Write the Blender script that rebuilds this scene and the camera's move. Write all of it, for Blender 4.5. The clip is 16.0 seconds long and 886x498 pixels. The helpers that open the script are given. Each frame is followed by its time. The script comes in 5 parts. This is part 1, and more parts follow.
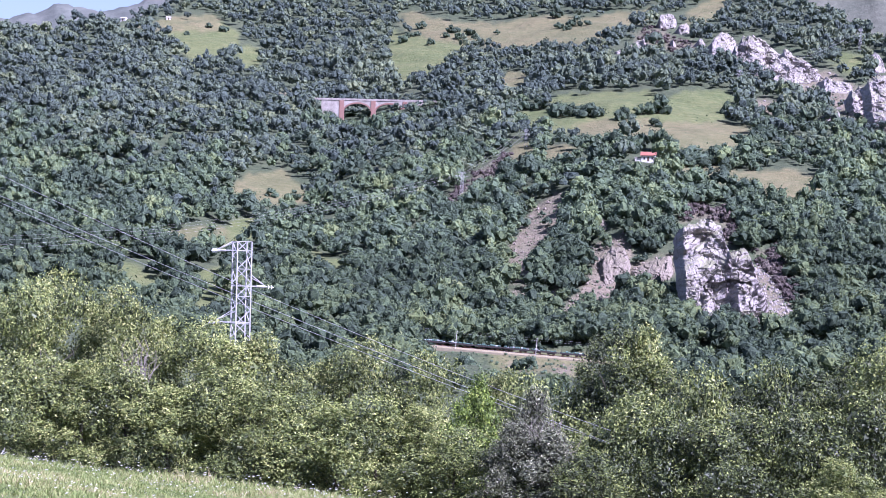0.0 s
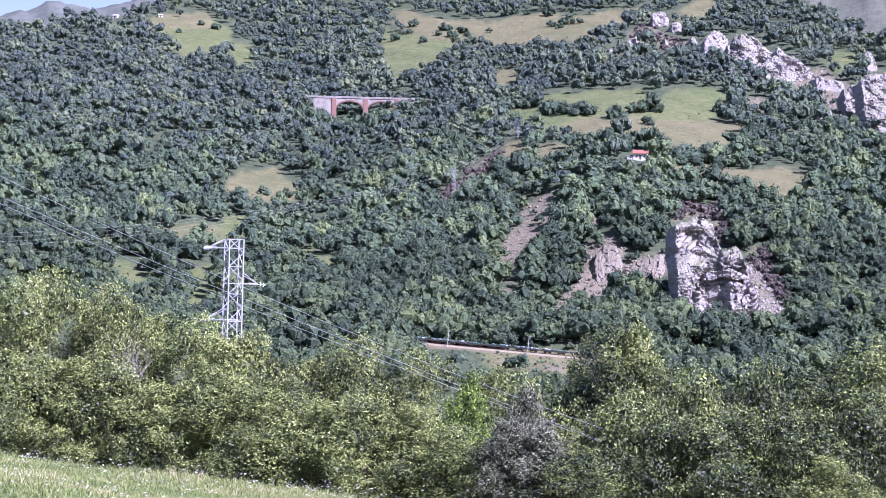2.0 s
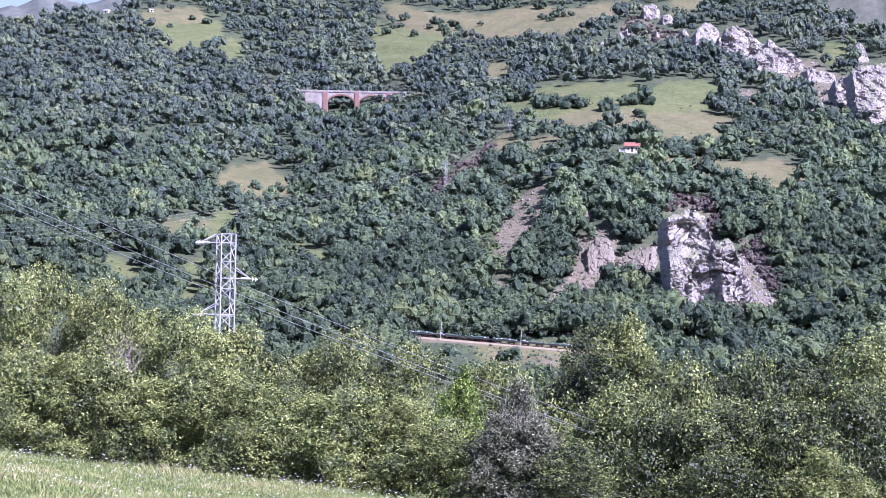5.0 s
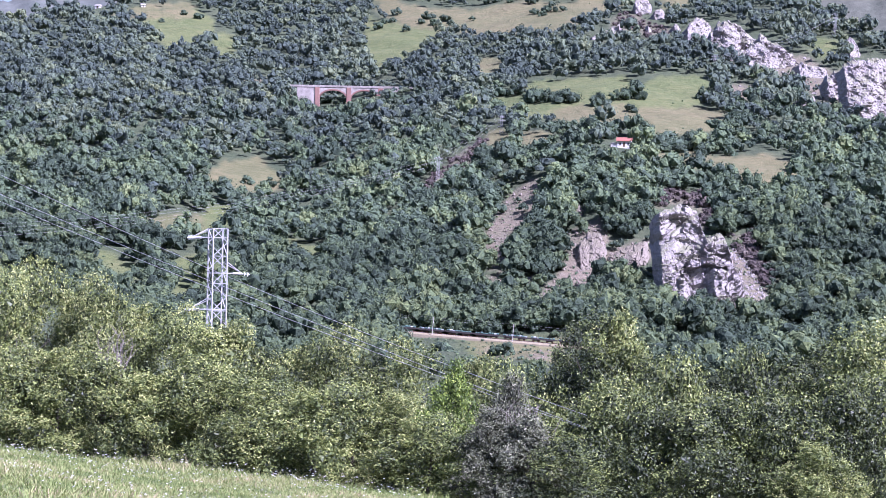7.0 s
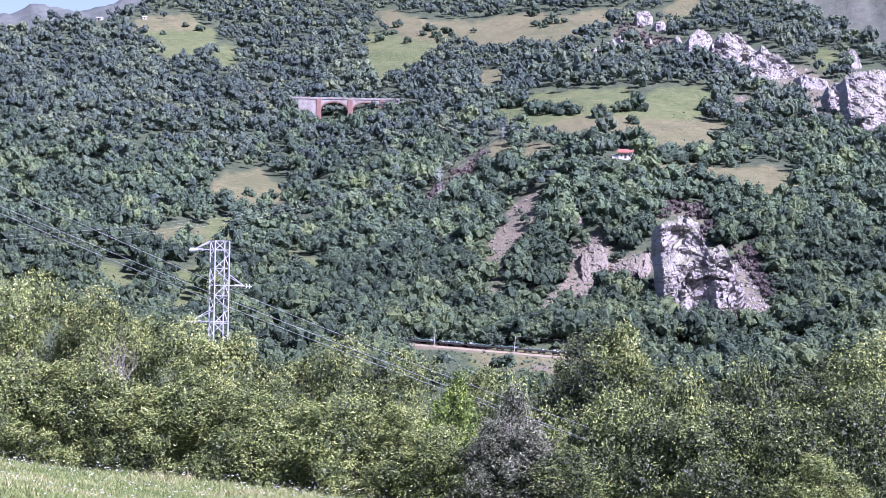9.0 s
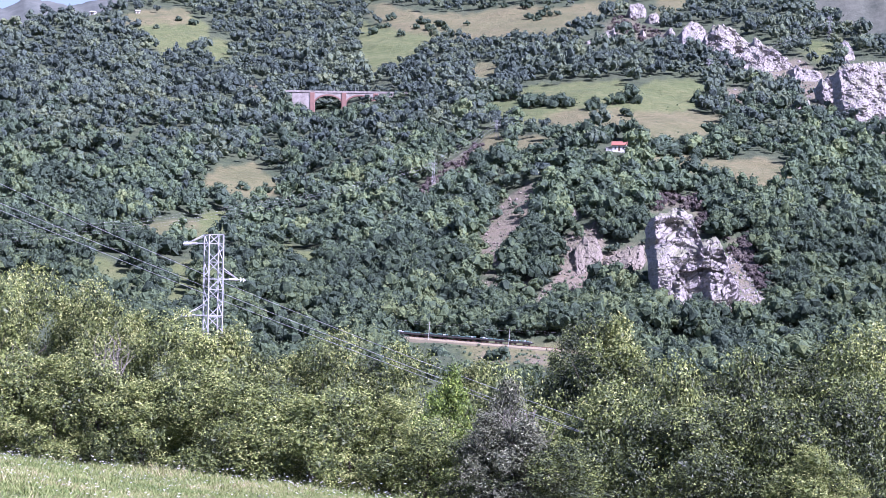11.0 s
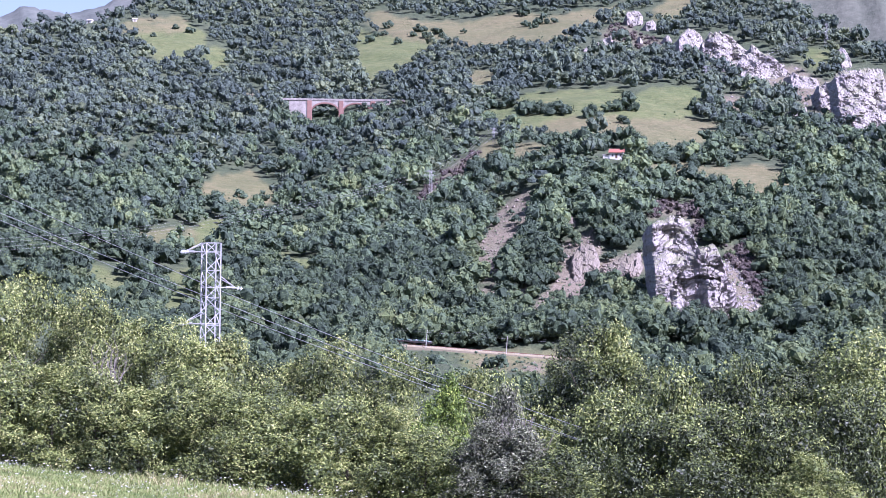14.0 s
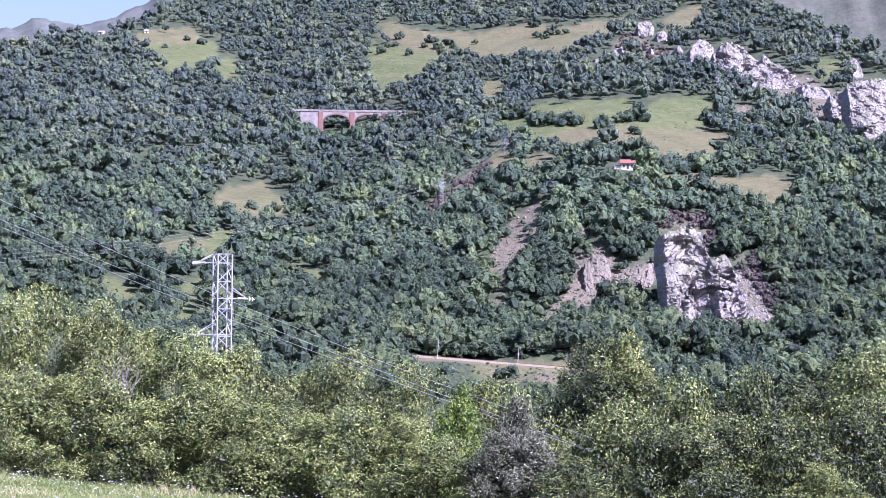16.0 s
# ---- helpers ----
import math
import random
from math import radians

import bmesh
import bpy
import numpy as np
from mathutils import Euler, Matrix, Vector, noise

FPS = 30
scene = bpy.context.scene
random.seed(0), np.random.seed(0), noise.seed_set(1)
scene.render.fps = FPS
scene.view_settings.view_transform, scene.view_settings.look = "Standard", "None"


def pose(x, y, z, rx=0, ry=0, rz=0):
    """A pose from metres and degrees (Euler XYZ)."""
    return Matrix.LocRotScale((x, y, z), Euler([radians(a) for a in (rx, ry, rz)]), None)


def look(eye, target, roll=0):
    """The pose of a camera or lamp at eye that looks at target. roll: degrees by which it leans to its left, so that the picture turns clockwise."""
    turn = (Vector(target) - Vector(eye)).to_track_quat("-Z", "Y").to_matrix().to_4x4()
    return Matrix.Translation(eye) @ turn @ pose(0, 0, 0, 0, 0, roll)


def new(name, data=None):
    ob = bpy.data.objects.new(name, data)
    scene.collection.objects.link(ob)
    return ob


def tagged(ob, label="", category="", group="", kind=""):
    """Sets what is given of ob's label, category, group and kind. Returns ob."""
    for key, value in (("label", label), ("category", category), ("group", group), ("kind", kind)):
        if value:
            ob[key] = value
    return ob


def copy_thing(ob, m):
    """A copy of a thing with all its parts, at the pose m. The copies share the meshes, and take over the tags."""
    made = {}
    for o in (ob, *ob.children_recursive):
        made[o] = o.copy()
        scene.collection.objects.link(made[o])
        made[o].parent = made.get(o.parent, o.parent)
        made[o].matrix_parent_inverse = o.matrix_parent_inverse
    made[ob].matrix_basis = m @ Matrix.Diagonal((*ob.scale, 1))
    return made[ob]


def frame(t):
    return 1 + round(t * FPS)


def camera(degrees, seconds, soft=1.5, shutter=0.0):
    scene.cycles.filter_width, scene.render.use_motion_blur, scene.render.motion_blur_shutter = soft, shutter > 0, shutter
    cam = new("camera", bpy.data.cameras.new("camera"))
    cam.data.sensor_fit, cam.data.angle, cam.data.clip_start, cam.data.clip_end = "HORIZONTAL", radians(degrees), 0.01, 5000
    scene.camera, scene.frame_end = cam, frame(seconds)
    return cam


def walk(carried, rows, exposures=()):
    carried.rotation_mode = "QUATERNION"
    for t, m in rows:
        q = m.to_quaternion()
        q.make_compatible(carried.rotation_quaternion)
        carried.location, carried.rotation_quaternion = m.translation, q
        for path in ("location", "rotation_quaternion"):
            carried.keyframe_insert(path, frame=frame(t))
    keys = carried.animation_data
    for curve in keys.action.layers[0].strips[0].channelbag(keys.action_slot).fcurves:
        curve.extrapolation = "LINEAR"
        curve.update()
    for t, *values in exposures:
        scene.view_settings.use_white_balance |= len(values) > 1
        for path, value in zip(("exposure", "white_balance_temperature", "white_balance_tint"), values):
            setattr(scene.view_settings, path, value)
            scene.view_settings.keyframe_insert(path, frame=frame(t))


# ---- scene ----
LENS = 22.0
cam = camera(LENS, 16.0, soft=0.85)
walk(cam, [
    (0, pose(0.000, 0.000, 0.000, 90.8403, -1.3998, -0.0205)),
    (0.5, pose(0.005, 0.002, -0.004, 90.8132, -1.2135, -0.0880)),
    (1, pose(0.013, 0.001, -0.003, 90.8783, -1.3453, -0.1403)),
    (1.5, pose(0.012, 0.003, -0.006, 90.8856, -1.4231, -0.1966)),
    (2, pose(0.005, 0.002, -0.004, 90.7921, -1.4653, -0.2211)),
    (2.5, pose(-0.000, -0.001, -0.002, 90.7273, -1.4868, -0.2753)),
    (3, pose(0.004, -0.002, -0.010, 90.7110, -1.4231, -0.2970)),
    (3.5, pose(-0.010, 0.002, 0.013, 90.7131, -1.3067, -0.2988)),
    (4, pose(0.005, 0.002, -0.005, 90.7195, -1.1788, -0.2727)),
    (6.5, pose(0.016, 0.001, -0.002, 90.4727, -1.1751, -0.6117)),
    (7, pose(0.015, 0.001, -0.018, 90.5121, -1.1315, -0.6118)),
    (7.5, pose(0.005, 0.003, -0.006, 90.5827, -1.2624, -0.6166)),
    (8, pose(-0.001, 0.002, -0.001, 90.6862, -1.3116, -0.5998)),
    (8.5, pose(-0.006, 0.004, 0.002, 90.7748, -1.1317, -0.5930)),
    (9, pose(0.001, 0.002, -0.005, 90.8076, -1.0702, -0.5719)),
    (11.5, pose(0.007, -0.001, -0.016, 90.5897, -0.8134, -0.7419)),
    (12, pose(0.018, 0.002, -0.000, 90.5682, -0.7673, -0.7602)),
    (12.5, pose(0.010, 0.003, 0.002, 90.6149, -0.7225, -0.8021)),
    (13, pose(0.011, 0.001, 0.000, 90.7180, -0.7813, -0.8120)),
    (13.5, pose(0.016, 0.004, -0.010, 90.7831, -0.7085, -0.8201)),
    (14, pose(0.007, 0.003, -0.000, 90.8286, -0.7658, -0.7806)),
    (14.5, pose(0.005, 0.004, 0.002, 90.8909, -0.7503, -0.6910)),
    (15, pose(0.005, 0.005, 0.005, 90.9769, -0.7943, -0.5790)),
    (15.5, pose(-0.002, 0.003, -0.004, 91.0414, -0.7401, -0.5242)),
    (16, pose(0.004, 0.008, -0.003, 91.0984, -0.7145, -0.4943)),], [(0, 1.54, 5220, 44), (16, 1.54, 5220, 44)])

# ---- light ----
SUN_TO = Vector((0.56, -0.45, 0.70)).normalized()
world = bpy.data.worlds.new("world")
scene.world = world
world.use_nodes = True
wn = world.node_tree
sky = wn.nodes.new("ShaderNodeTexSky")
sky.sky_type = "NISHITA"
sky.sun_disc = False
sky.sun_elevation = math.asin(SUN_TO.z)
sky.sun_rotation = math.atan2(SUN_TO.x, SUN_TO.y)
sky.air_density, sky.dust_density, sky.altitude = 1.2, 2.0, 600
back = wn.nodes["Background"]
back.inputs["Strength"].default_value = 0.05
wn.links.new(sky.outputs["Color"], back.inputs["Color"])
lamp = bpy.data.lights.new("sun", "SUN")
lamp.energy, lamp.angle, lamp.color = 4.9, radians(0.55), (1.0, 0.95, 0.87)
sun = new("sun", lamp)
sun.matrix_world = look(SUN_TO * 300, (0, 0, 0))


# ---- materials ----
def material(name, rough=0.8, metal=0.0):
    m = bpy.data.materials.new(name)
    m.use_nodes = True
    n = m.node_tree
    bsdf = n.nodes["Principled BSDF"]
    bsdf.inputs["Roughness"].default_value = rough
    bsdf.inputs["Metallic"].default_value = metal
    bsdf.inputs["Specular IOR Level"].default_value = 0.3
    return m, n, bsdf


def ramp(n, factor, stops):
    r = n.nodes.new("ShaderNodeValToRGB")
    e = r.color_ramp.elements
    while len(e) < len(stops):
        e.new(0.5)
    for el, (p, c) in zip(e, stops):
        el.position, el.color = p, (*c, 1)
    n.links.new(factor, r.inputs["Fac"])
    return r.outputs["Color"]


def noise_tex(n, scale, detail=4, rough=0.6, kind="Object"):
    co = n.nodes.new("ShaderNodeTexCoord")
    t = n.nodes.new("ShaderNodeTexNoise")
    t.inputs["Scale"].default_value = scale
    t.inputs["Detail"].default_value = detail
    t.inputs["Roughness"].default_value = rough
    n.links.new(co.outputs[kind], t.inputs["Vector"])
    return t.outputs["Fac"]


def mix(n, fac, a, b, mode="MIX"):
    m = n.nodes.new("ShaderNodeMix")
    m.data_type, m.blend_type = "RGBA", mode
    for value, socket in ((fac, m.inputs[0]), (a, m.inputs[6]), (b, m.inputs[7])):
        if isinstance(value, bpy.types.NodeSocket):
            n.links.new(value, socket)
        else:
            socket.default_value = value if isinstance(value, (int, float)) else (*value, 1)
    return m.outputs[2]


def bump(n, bsdf, height, strength, distance):
    b = n.nodes.new("ShaderNodeBump")
    b.inputs["Strength"].default_value, b.inputs["Distance"].default_value = strength, distance
    n.links.new(height, b.inputs["Height"])
    n.links.new(b.outputs["Normal"], bsdf.inputs["Normal"])


def rough_stuff(name, dark, light, scale, rough=0.85, metal=0.0, relief=0.02, fine=6.0):
    """A plain stained surface: two scales of variation and a little relief."""
    m, n, bsdf = material(name, rough, metal)
    big, small = noise_tex(n, scale), noise_tex(n, scale * fine, 5, 0.7)
    c = ramp(n, big, ((0.3, dark), (0.7, light)))
    c = mix(n, 0.35, c, ramp(n, small, ((0.3, tuple(v * 0.6 for v in dark)), (0.7, tuple(min(1, v * 1.2) for v in light)))))
    n.links.new(c, bsdf.inputs["Base Color"])
    bump(n, bsdf, small, 0.6, relief)
    return m


def attribute(n, name, out="Fac"):
    a = n.nodes.new("ShaderNodeAttribute")
    a.attribute_name = name
    return a.outputs[out]


def leaf_material(name, stops, shine=0.45, through_light=0.3, gloss=0.3, cluster=0.0):
    """Leaves: hue by the tint of each tree or spray, some light passing through."""
    m, n, bsdf = material(name, shine)
    bsdf.inputs["Specular IOR Level"].default_value = gloss
    c = ramp(n, attribute(n, "tint"), stops)
    info = n.nodes.new("ShaderNodeObjectInfo")
    hs = n.nodes.new("ShaderNodeHueSaturation")
    mr = n.nodes.new("ShaderNodeMapRange")
    mr.inputs["To Min"].default_value, mr.inputs["To Max"].default_value = 0.8, 1.2
    n.links.new(info.outputs["Random"], mr.inputs["Value"])
    n.links.new(mr.outputs["Result"], hs.inputs["Value"])
    n.links.new(c, hs.inputs["Color"])
    c = hs.outputs["Color"]
    if cluster:
        c = mix(n, 1.0, c, ramp(n, noise_tex(n, cluster, 3, 0.8), ((0.36, (0.56, 0.58, 0.64)), (0.5, (1.0, 1.0, 1.0)), (0.64, (1.5, 1.46, 1.36)))), "MULTIPLY")
        bump(n, bsdf, noise_tex(n, cluster * 0.8, 3, 0.75), 0.8, 0.8 / cluster)
    n.links.new(c, bsdf.inputs["Base Color"])
    tr = n.nodes.new("ShaderNodeBsdfTranslucent")
    warm = mix(n, 0.6, c, (1.0, 1.0, 0.6), "MULTIPLY")
    n.links.new(warm, tr.inputs["Color"])
    ms = n.nodes.new("ShaderNodeMixShader")
    ms.inputs[0].default_value = through_light
    n.links.new(bsdf.outputs[0], ms.inputs[1])
    n.links.new(tr.outputs[0], ms.inputs[2])
    n.links.new(ms.outputs[0], n.nodes["Material Output"].inputs["Surface"])
    return m


# Far leaf colours are greyed and blued: distance haze is put into them.
FAR_LEAF = leaf_material("far_foliage", ((0.0, (0.056, 0.079, 0.058)), (0.3, (0.084, 0.120, 0.074)), (0.6, (0.117, 0.157, 0.082)), (0.85, (0.155, 0.196, 0.088)), (0.93, (0.175, 0.20, 0.10)), (1.0, (0.19, 0.13, 0.10))), 0.85, 0.12, 0.05, 2.4)
# Upper woods take a still bluer leaf, painting the thicker haze further off.
HAZED_UPPER_LEAF = leaf_material("hazed_upper_foliage", ((0.0, (0.062, 0.083, 0.074)), (0.3, (0.090, 0.120, 0.090)), (0.6, (0.120, 0.151, 0.096)), (0.9, (0.155, 0.182, 0.100))), 0.85, 0.12, 0.05, 1.6)
DRY_LEAF = leaf_material("leafless_twigs", ((0.0, (0.065, 0.056, 0.054)), (0.5, (0.105, 0.09, 0.082)), (0.9, (0.155, 0.137, 0.115))), 0.9, 0.05, 0.05, 1.5)
NEAR_LEAF = leaf_material("near_foliage", ((0.0, (0.038, 0.051, 0.027)), (0.42, (0.108, 0.140, 0.044)), (0.75, (0.222, 0.265, 0.072)), (1.0, (0.39, 0.41, 0.16))), 0.5, 0.08, 0.3)
VIVID_LEAF = leaf_material("vivid_foliage", ((0.0, (0.04, 0.06, 0.02)), (0.45, (0.125, 0.185, 0.04)), (0.8, (0.23, 0.31, 0.06)), (1.0, (0.33, 0.38, 0.10))), 0.5, 0.25, 0.2)
GREY_LEAF = leaf_material("grey_willow_foliage", ((0.0, (0.05, 0.052, 0.042)), (0.45, (0.125, 0.14, 0.085)), (0.8, (0.23, 0.25, 0.16)), (1.0, (0.38, 0.38, 0.28))), 0.55, 0.1, 0.2)
GRASS = leaf_material("meadow_grass", ((0.0, (0.11, 0.165, 0.045)), (0.5, (0.23, 0.285, 0.09)), (0.8, (0.36, 0.365, 0.155)), (1.0, (0.44, 0.36, 0.23))), 0.6, 0.3)
BARK = rough_stuff("bark", (0.06, 0.05, 0.04), (0.16, 0.14, 0.11), 3.0, 0.9)
DEAD_WOOD = rough_stuff("dead_wood", (0.13, 0.115, 0.10), (0.27, 0.245, 0.215), 4.0, 0.9)
PETAL = rough_stuff("white_petals", (0.4, 0.4, 0.37), (0.6, 0.6, 0.57), 8.0, 0.7)
GALVANISED = rough_stuff("galvanised_steel", (0.27, 0.275, 0.28), (0.38, 0.385, 0.39), 1.5, 0.55, 0.15, 0.002)
PORCELAIN = rough_stuff("grey_porcelain", (0.55, 0.56, 0.58), (0.7, 0.71, 0.72), 3.0, 0.25, 0.0, 0.001)
WIRE = rough_stuff("aluminium_wire", (0.42, 0.42, 0.42), (0.52, 0.52, 0.52), 1.0, 0.5, 0.3, 0.001)
BALLAST = rough_stuff("ballast", (0.165, 0.14, 0.09), (0.25, 0.215, 0.14), 0.7, 0.95, 0.0, 0.06)
RUST = rough_stuff("rusty_steel", (0.10, 0.06, 0.04), (0.22, 0.13, 0.09), 2.0, 0.7, 0.3)
DARK_STEEL = rough_stuff("dark_wagon_paint", (0.022, 0.02, 0.02), (0.045, 0.04, 0.038), 1.0, 0.8)
TEAL_COVER = rough_stuff("teal_tarpaulin", (0.045, 0.10, 0.085), (0.11, 0.19, 0.165), 0.8, 0.6, 0.0, 0.03)
PALE_COVER = rough_stuff("pale_tarpaulin", (0.25, 0.28, 0.30), (0.40, 0.43, 0.45), 0.8, 0.6, 0.0, 0.03)
TAN_WALL = rough_stuff("tan_bank_facing", (0.17, 0.15, 0.10), (0.26, 0.23, 0.16), 0.5, 0.95)
CONCRETE = rough_stuff("concrete", (0.30, 0.285, 0.265), (0.43, 0.41, 0.385), 0.6, 0.9)
STONE = rough_stuff("viaduct_masonry", (0.15, 0.135, 0.12), (0.40, 0.37, 0.34), 0.35, 0.9, 0.0, 0.05)
BRICK = rough_stuff("red_brick", (0.17, 0.10, 0.085), (0.28, 0.165, 0.135), 0.5, 0.9, 0.0, 0.03)
WHITEWASH = rough_stuff("whitewash", (0.55, 0.53, 0.50), (0.7, 0.69, 0.66), 0.5, 0.85)
ROOF_TILE = rough_stuff("roof_tile", (0.20, 0.075, 0.055), (0.32, 0.13, 0.10), 1.2, 0.8)
DARK_WOOD = rough_stuff("dark_wood", (0.07, 0.045, 0.03), (0.14, 0.09, 0.06), 2.0, 0.7)


def rock_material(name, dark, light, lichen):
    m, n, bsdf = material(name, 0.9)
    big, mid, fine = noise_tex(n, 0.12, 5, 0.65), noise_tex(n, 0.5, 6, 0.75), noise_tex(n, 2.2, 6, 0.75)
    c = ramp(n, mid, ((0.32, dark), (0.5, light), (0.8, tuple(min(1, v * 1.12) for v in light))))
    up = n.nodes.new("ShaderNodeNewGeometry")
    sep = n.nodes.new("ShaderNodeSeparateXYZ")
    n.links.new(up.outputs["Normal"], sep.inputs[0])
    ledge = n.nodes.new("ShaderNodeMath")
    ledge.operation = "MULTIPLY"
    n.links.new(sep.outputs["Z"], ledge.inputs[0])
    n.links.new(big, ledge.inputs[1])
    grass = ramp(n, ledge.outputs[0], ((0.30, (0, 0, 0)), (0.38, (1, 1, 1))))
    bw = n.nodes.new("ShaderNodeRGBToBW")
    n.links.new(grass, bw.inputs[0])
    c = mix(n, bw.outputs[0], c, lichen)
    c = mix(n, 0.3, c, ramp(n, fine, ((0.3, dark), (0.7, light))))
    n.links.new(c, bsdf.inputs["Base Color"])
    bump(n, bsdf, fine, 0.9, 0.35)
    return m


LIMESTONE = rock_material("limestone", (0.09, 0.081, 0.079), (0.325, 0.30, 0.285), (0.15, 0.16, 0.08))
BROWN_ROCK = rock_material("brown_rock", (0.085, 0.072, 0.06), (0.24, 0.21, 0.172), (0.14, 0.128, 0.085))


def ground_material():
    """Ground cover by what grows there: woodland floor, meadow, dry meadow, bare scree."""
    m, n, bsdf = material("ground_cover", 0.95)
    col = attribute(n, "cover", "Color")
    sep = n.nodes.new("ShaderNodeSeparateColor")
    n.links.new(col, sep.inputs[0])
    big, mid, fine = noise_tex(n, 0.03, 5, 0.65), noise_tex(n, 0.22, 6, 0.7), noise_tex(n, 1.6, 5, 0.75)
    floor = ramp(n, mid, ((0.3, (0.035, 0.05, 0.028)), (0.7, (0.08, 0.10, 0.052))))
    meadow = ramp(n, mid, ((0.3, (0.066, 0.086, 0.034)), (0.5, (0.102, 0.123, 0.046)), (0.72, (0.15, 0.156, 0.068))))
    dry = ramp(n, mid, ((0.3, (0.096, 0.10, 0.046)), (0.5, (0.128, 0.125, 0.06)), (0.72, (0.175, 0.158, 0.085))))
    scree = ramp(n, fine, ((0.3, (0.078, 0.068, 0.046)), (0.5, (0.152, 0.133, 0.096)), (0.72, (0.24, 0.215, 0.165))))
    scree = mix(n, ramp_value(n, mid, 0.5, 0.68), scree, (0.14, 0.13, 0.075))
    c = mix(n, sep.outputs[0], floor, meadow)
    c = mix(n, sep.outputs[1], c, dry)
    c = mix(n, sep.outputs[2], c, scree)
    c = mix(n, 0.4, c, mix(n, 1.0, c, ramp(n, fine, ((0.3, (0.5, 0.5, 0.5)), (0.7, (1.3, 1.3, 1.3)))), "MULTIPLY"))
    c = mix(n, 0.35, c, mix(n, 1.0, c, ramp(n, big, ((0.35, (0.6, 0.75, 0.55)), (0.65, (1.25, 1.1, 1.1)))), "MULTIPLY"))
    n.links.new(c, bsdf.inputs["Base Color"])
    bump(n, bsdf, mid, 1.0, 1.6)
    return m


def ramp_value(n, factor, low, high):
    r = n.nodes.new("ShaderNodeMapRange")
    r.inputs["From Min"].default_value, r.inputs["From Max"].default_value = low, high
    n.links.new(factor, r.inputs["Value"])
    return r.outputs["Result"]


GROUND = ground_material()
FAR_PASTURE = rough_stuff("distant_pasture", (0.05, 0.062, 0.045), (0.105, 0.11, 0.085), 0.02, 0.95, 0.0, 2.0, 7.0)
FAR_RIDGE = rough_stuff("distant_heath", (0.055, 0.07, 0.062), (0.13, 0.14, 0.122), 0.008, 0.95, 0.0, 2.0, 9.0)


# ---- mesh helpers ----
def part(name, bm, mat, parent=None, label=""):
    me = bpy.data.meshes.new(name)
    bm.to_mesh(me)
    bm.free()
    me.materials.append(mat)
    ob = new(name, me)
    ob.parent = parent
    return tagged(ob, label) if label else ob


def thing(name, m, label, category, group="", kind=""):
    ob = new(name)
    ob.matrix_basis = m
    return tagged(ob, label, category, group, kind)


def mesh_of(name, verts, faces, mat, tint=None, smooth=False):
    """One mesh out of arrays: verts (n, 3), faces (m, 3 or 4), a tint per vertex."""
    verts, faces = np.asarray(verts, np.float32), np.asarray(faces, np.int32)
    me = bpy.data.meshes.new(name)
    k = faces.shape[1]
    me.vertices.add(len(verts))
    me.vertices.foreach_set("co", verts.ravel())
    me.loops.add(faces.size)
    me.loops.foreach_set("vertex_index", faces.ravel())
    me.polygons.add(len(faces))
    me.polygons.foreach_set("loop_start", np.arange(0, faces.size, k, dtype=np.int32))
    me.polygons.foreach_set("use_smooth", np.full(len(faces), smooth))
    me.update(calc_edges=True)
    if tint is not None:
        me.attributes.new("tint", "FLOAT", "POINT").data.foreach_set("value", np.asarray(tint, np.float32))
    me.materials.append(mat)
    return me


def beam(bm, a, b, w, h=None):
    """A square bar from a to b."""
    a, b = Vector(a), Vector(b)
    h = h or w
    d = b - a
    m = d.to_track_quat("Z", "Y").to_matrix().to_4x4()
    r = bmesh.ops.create_cube(bm, size=1.0, matrix=Matrix.Translation((a + b) / 2) @ m @ Matrix.Diagonal((w, h, d.length, 1)))
    return r["verts"]


def block(bm, x0, x1, y0, y1, z0, z1, bevel=0.0):
    r = bmesh.ops.create_cube(bm, size=1.0, matrix=Matrix.Translation(((x0 + x1) / 2, (y0 + y1) / 2, (z0 + z1) / 2)) @ Matrix.Diagonal((x1 - x0, y1 - y0, z1 - z0, 1)))
    if bevel:
        edges = list({e for v in r["verts"] for e in v.link_edges})
        bmesh.ops.bevel(bm, geom=edges, offset=bevel, segments=1, affect="EDGES")


def tube(bm, a, b, r0, r1=None, seg=8):
    a, b = Vector(a), Vector(b)
    d = b - a
    m = Matrix.Translation((a + b) / 2) @ d.to_track_quat("Z", "Y").to_matrix().to_4x4()
    bmesh.ops.create_cone(bm, cap_ends=True, segments=seg, radius1=r0, radius2=r0 if r1 is None else r1, depth=d.length, matrix=m)


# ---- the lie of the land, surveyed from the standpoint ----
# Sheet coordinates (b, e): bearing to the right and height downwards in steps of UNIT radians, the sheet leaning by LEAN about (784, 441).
UNIT = math.tan(radians(LENS / 2)) / 784
LEAN, TILT = radians(1.4), radians(0.84)
SHEET = np.array((Matrix.Rotation(radians(90) + TILT, 3, "X") @ Matrix.Rotation(LEAN, 3, "Z")))


def sight(b, e):
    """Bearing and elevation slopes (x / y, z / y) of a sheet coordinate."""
    b, e = np.asarray(b, float), np.asarray(e, float)
    d = np.stack([(b - 784) * UNIT, (441 - e) * UNIT, -np.ones_like(b)], -1) @ SHEET.T
    return d[..., 0] / d[..., 1], d[..., 2] / d[..., 1]


def sheet_of(x, y, z):
    q = np.stack([np.asarray(x, float), np.asarray(y, float), np.asarray(z, float)], -1) @ SHEET
    return 784 + q[..., 0] / -q[..., 2] / UNIT, 441 - q[..., 1] / -q[..., 2] / UNIT


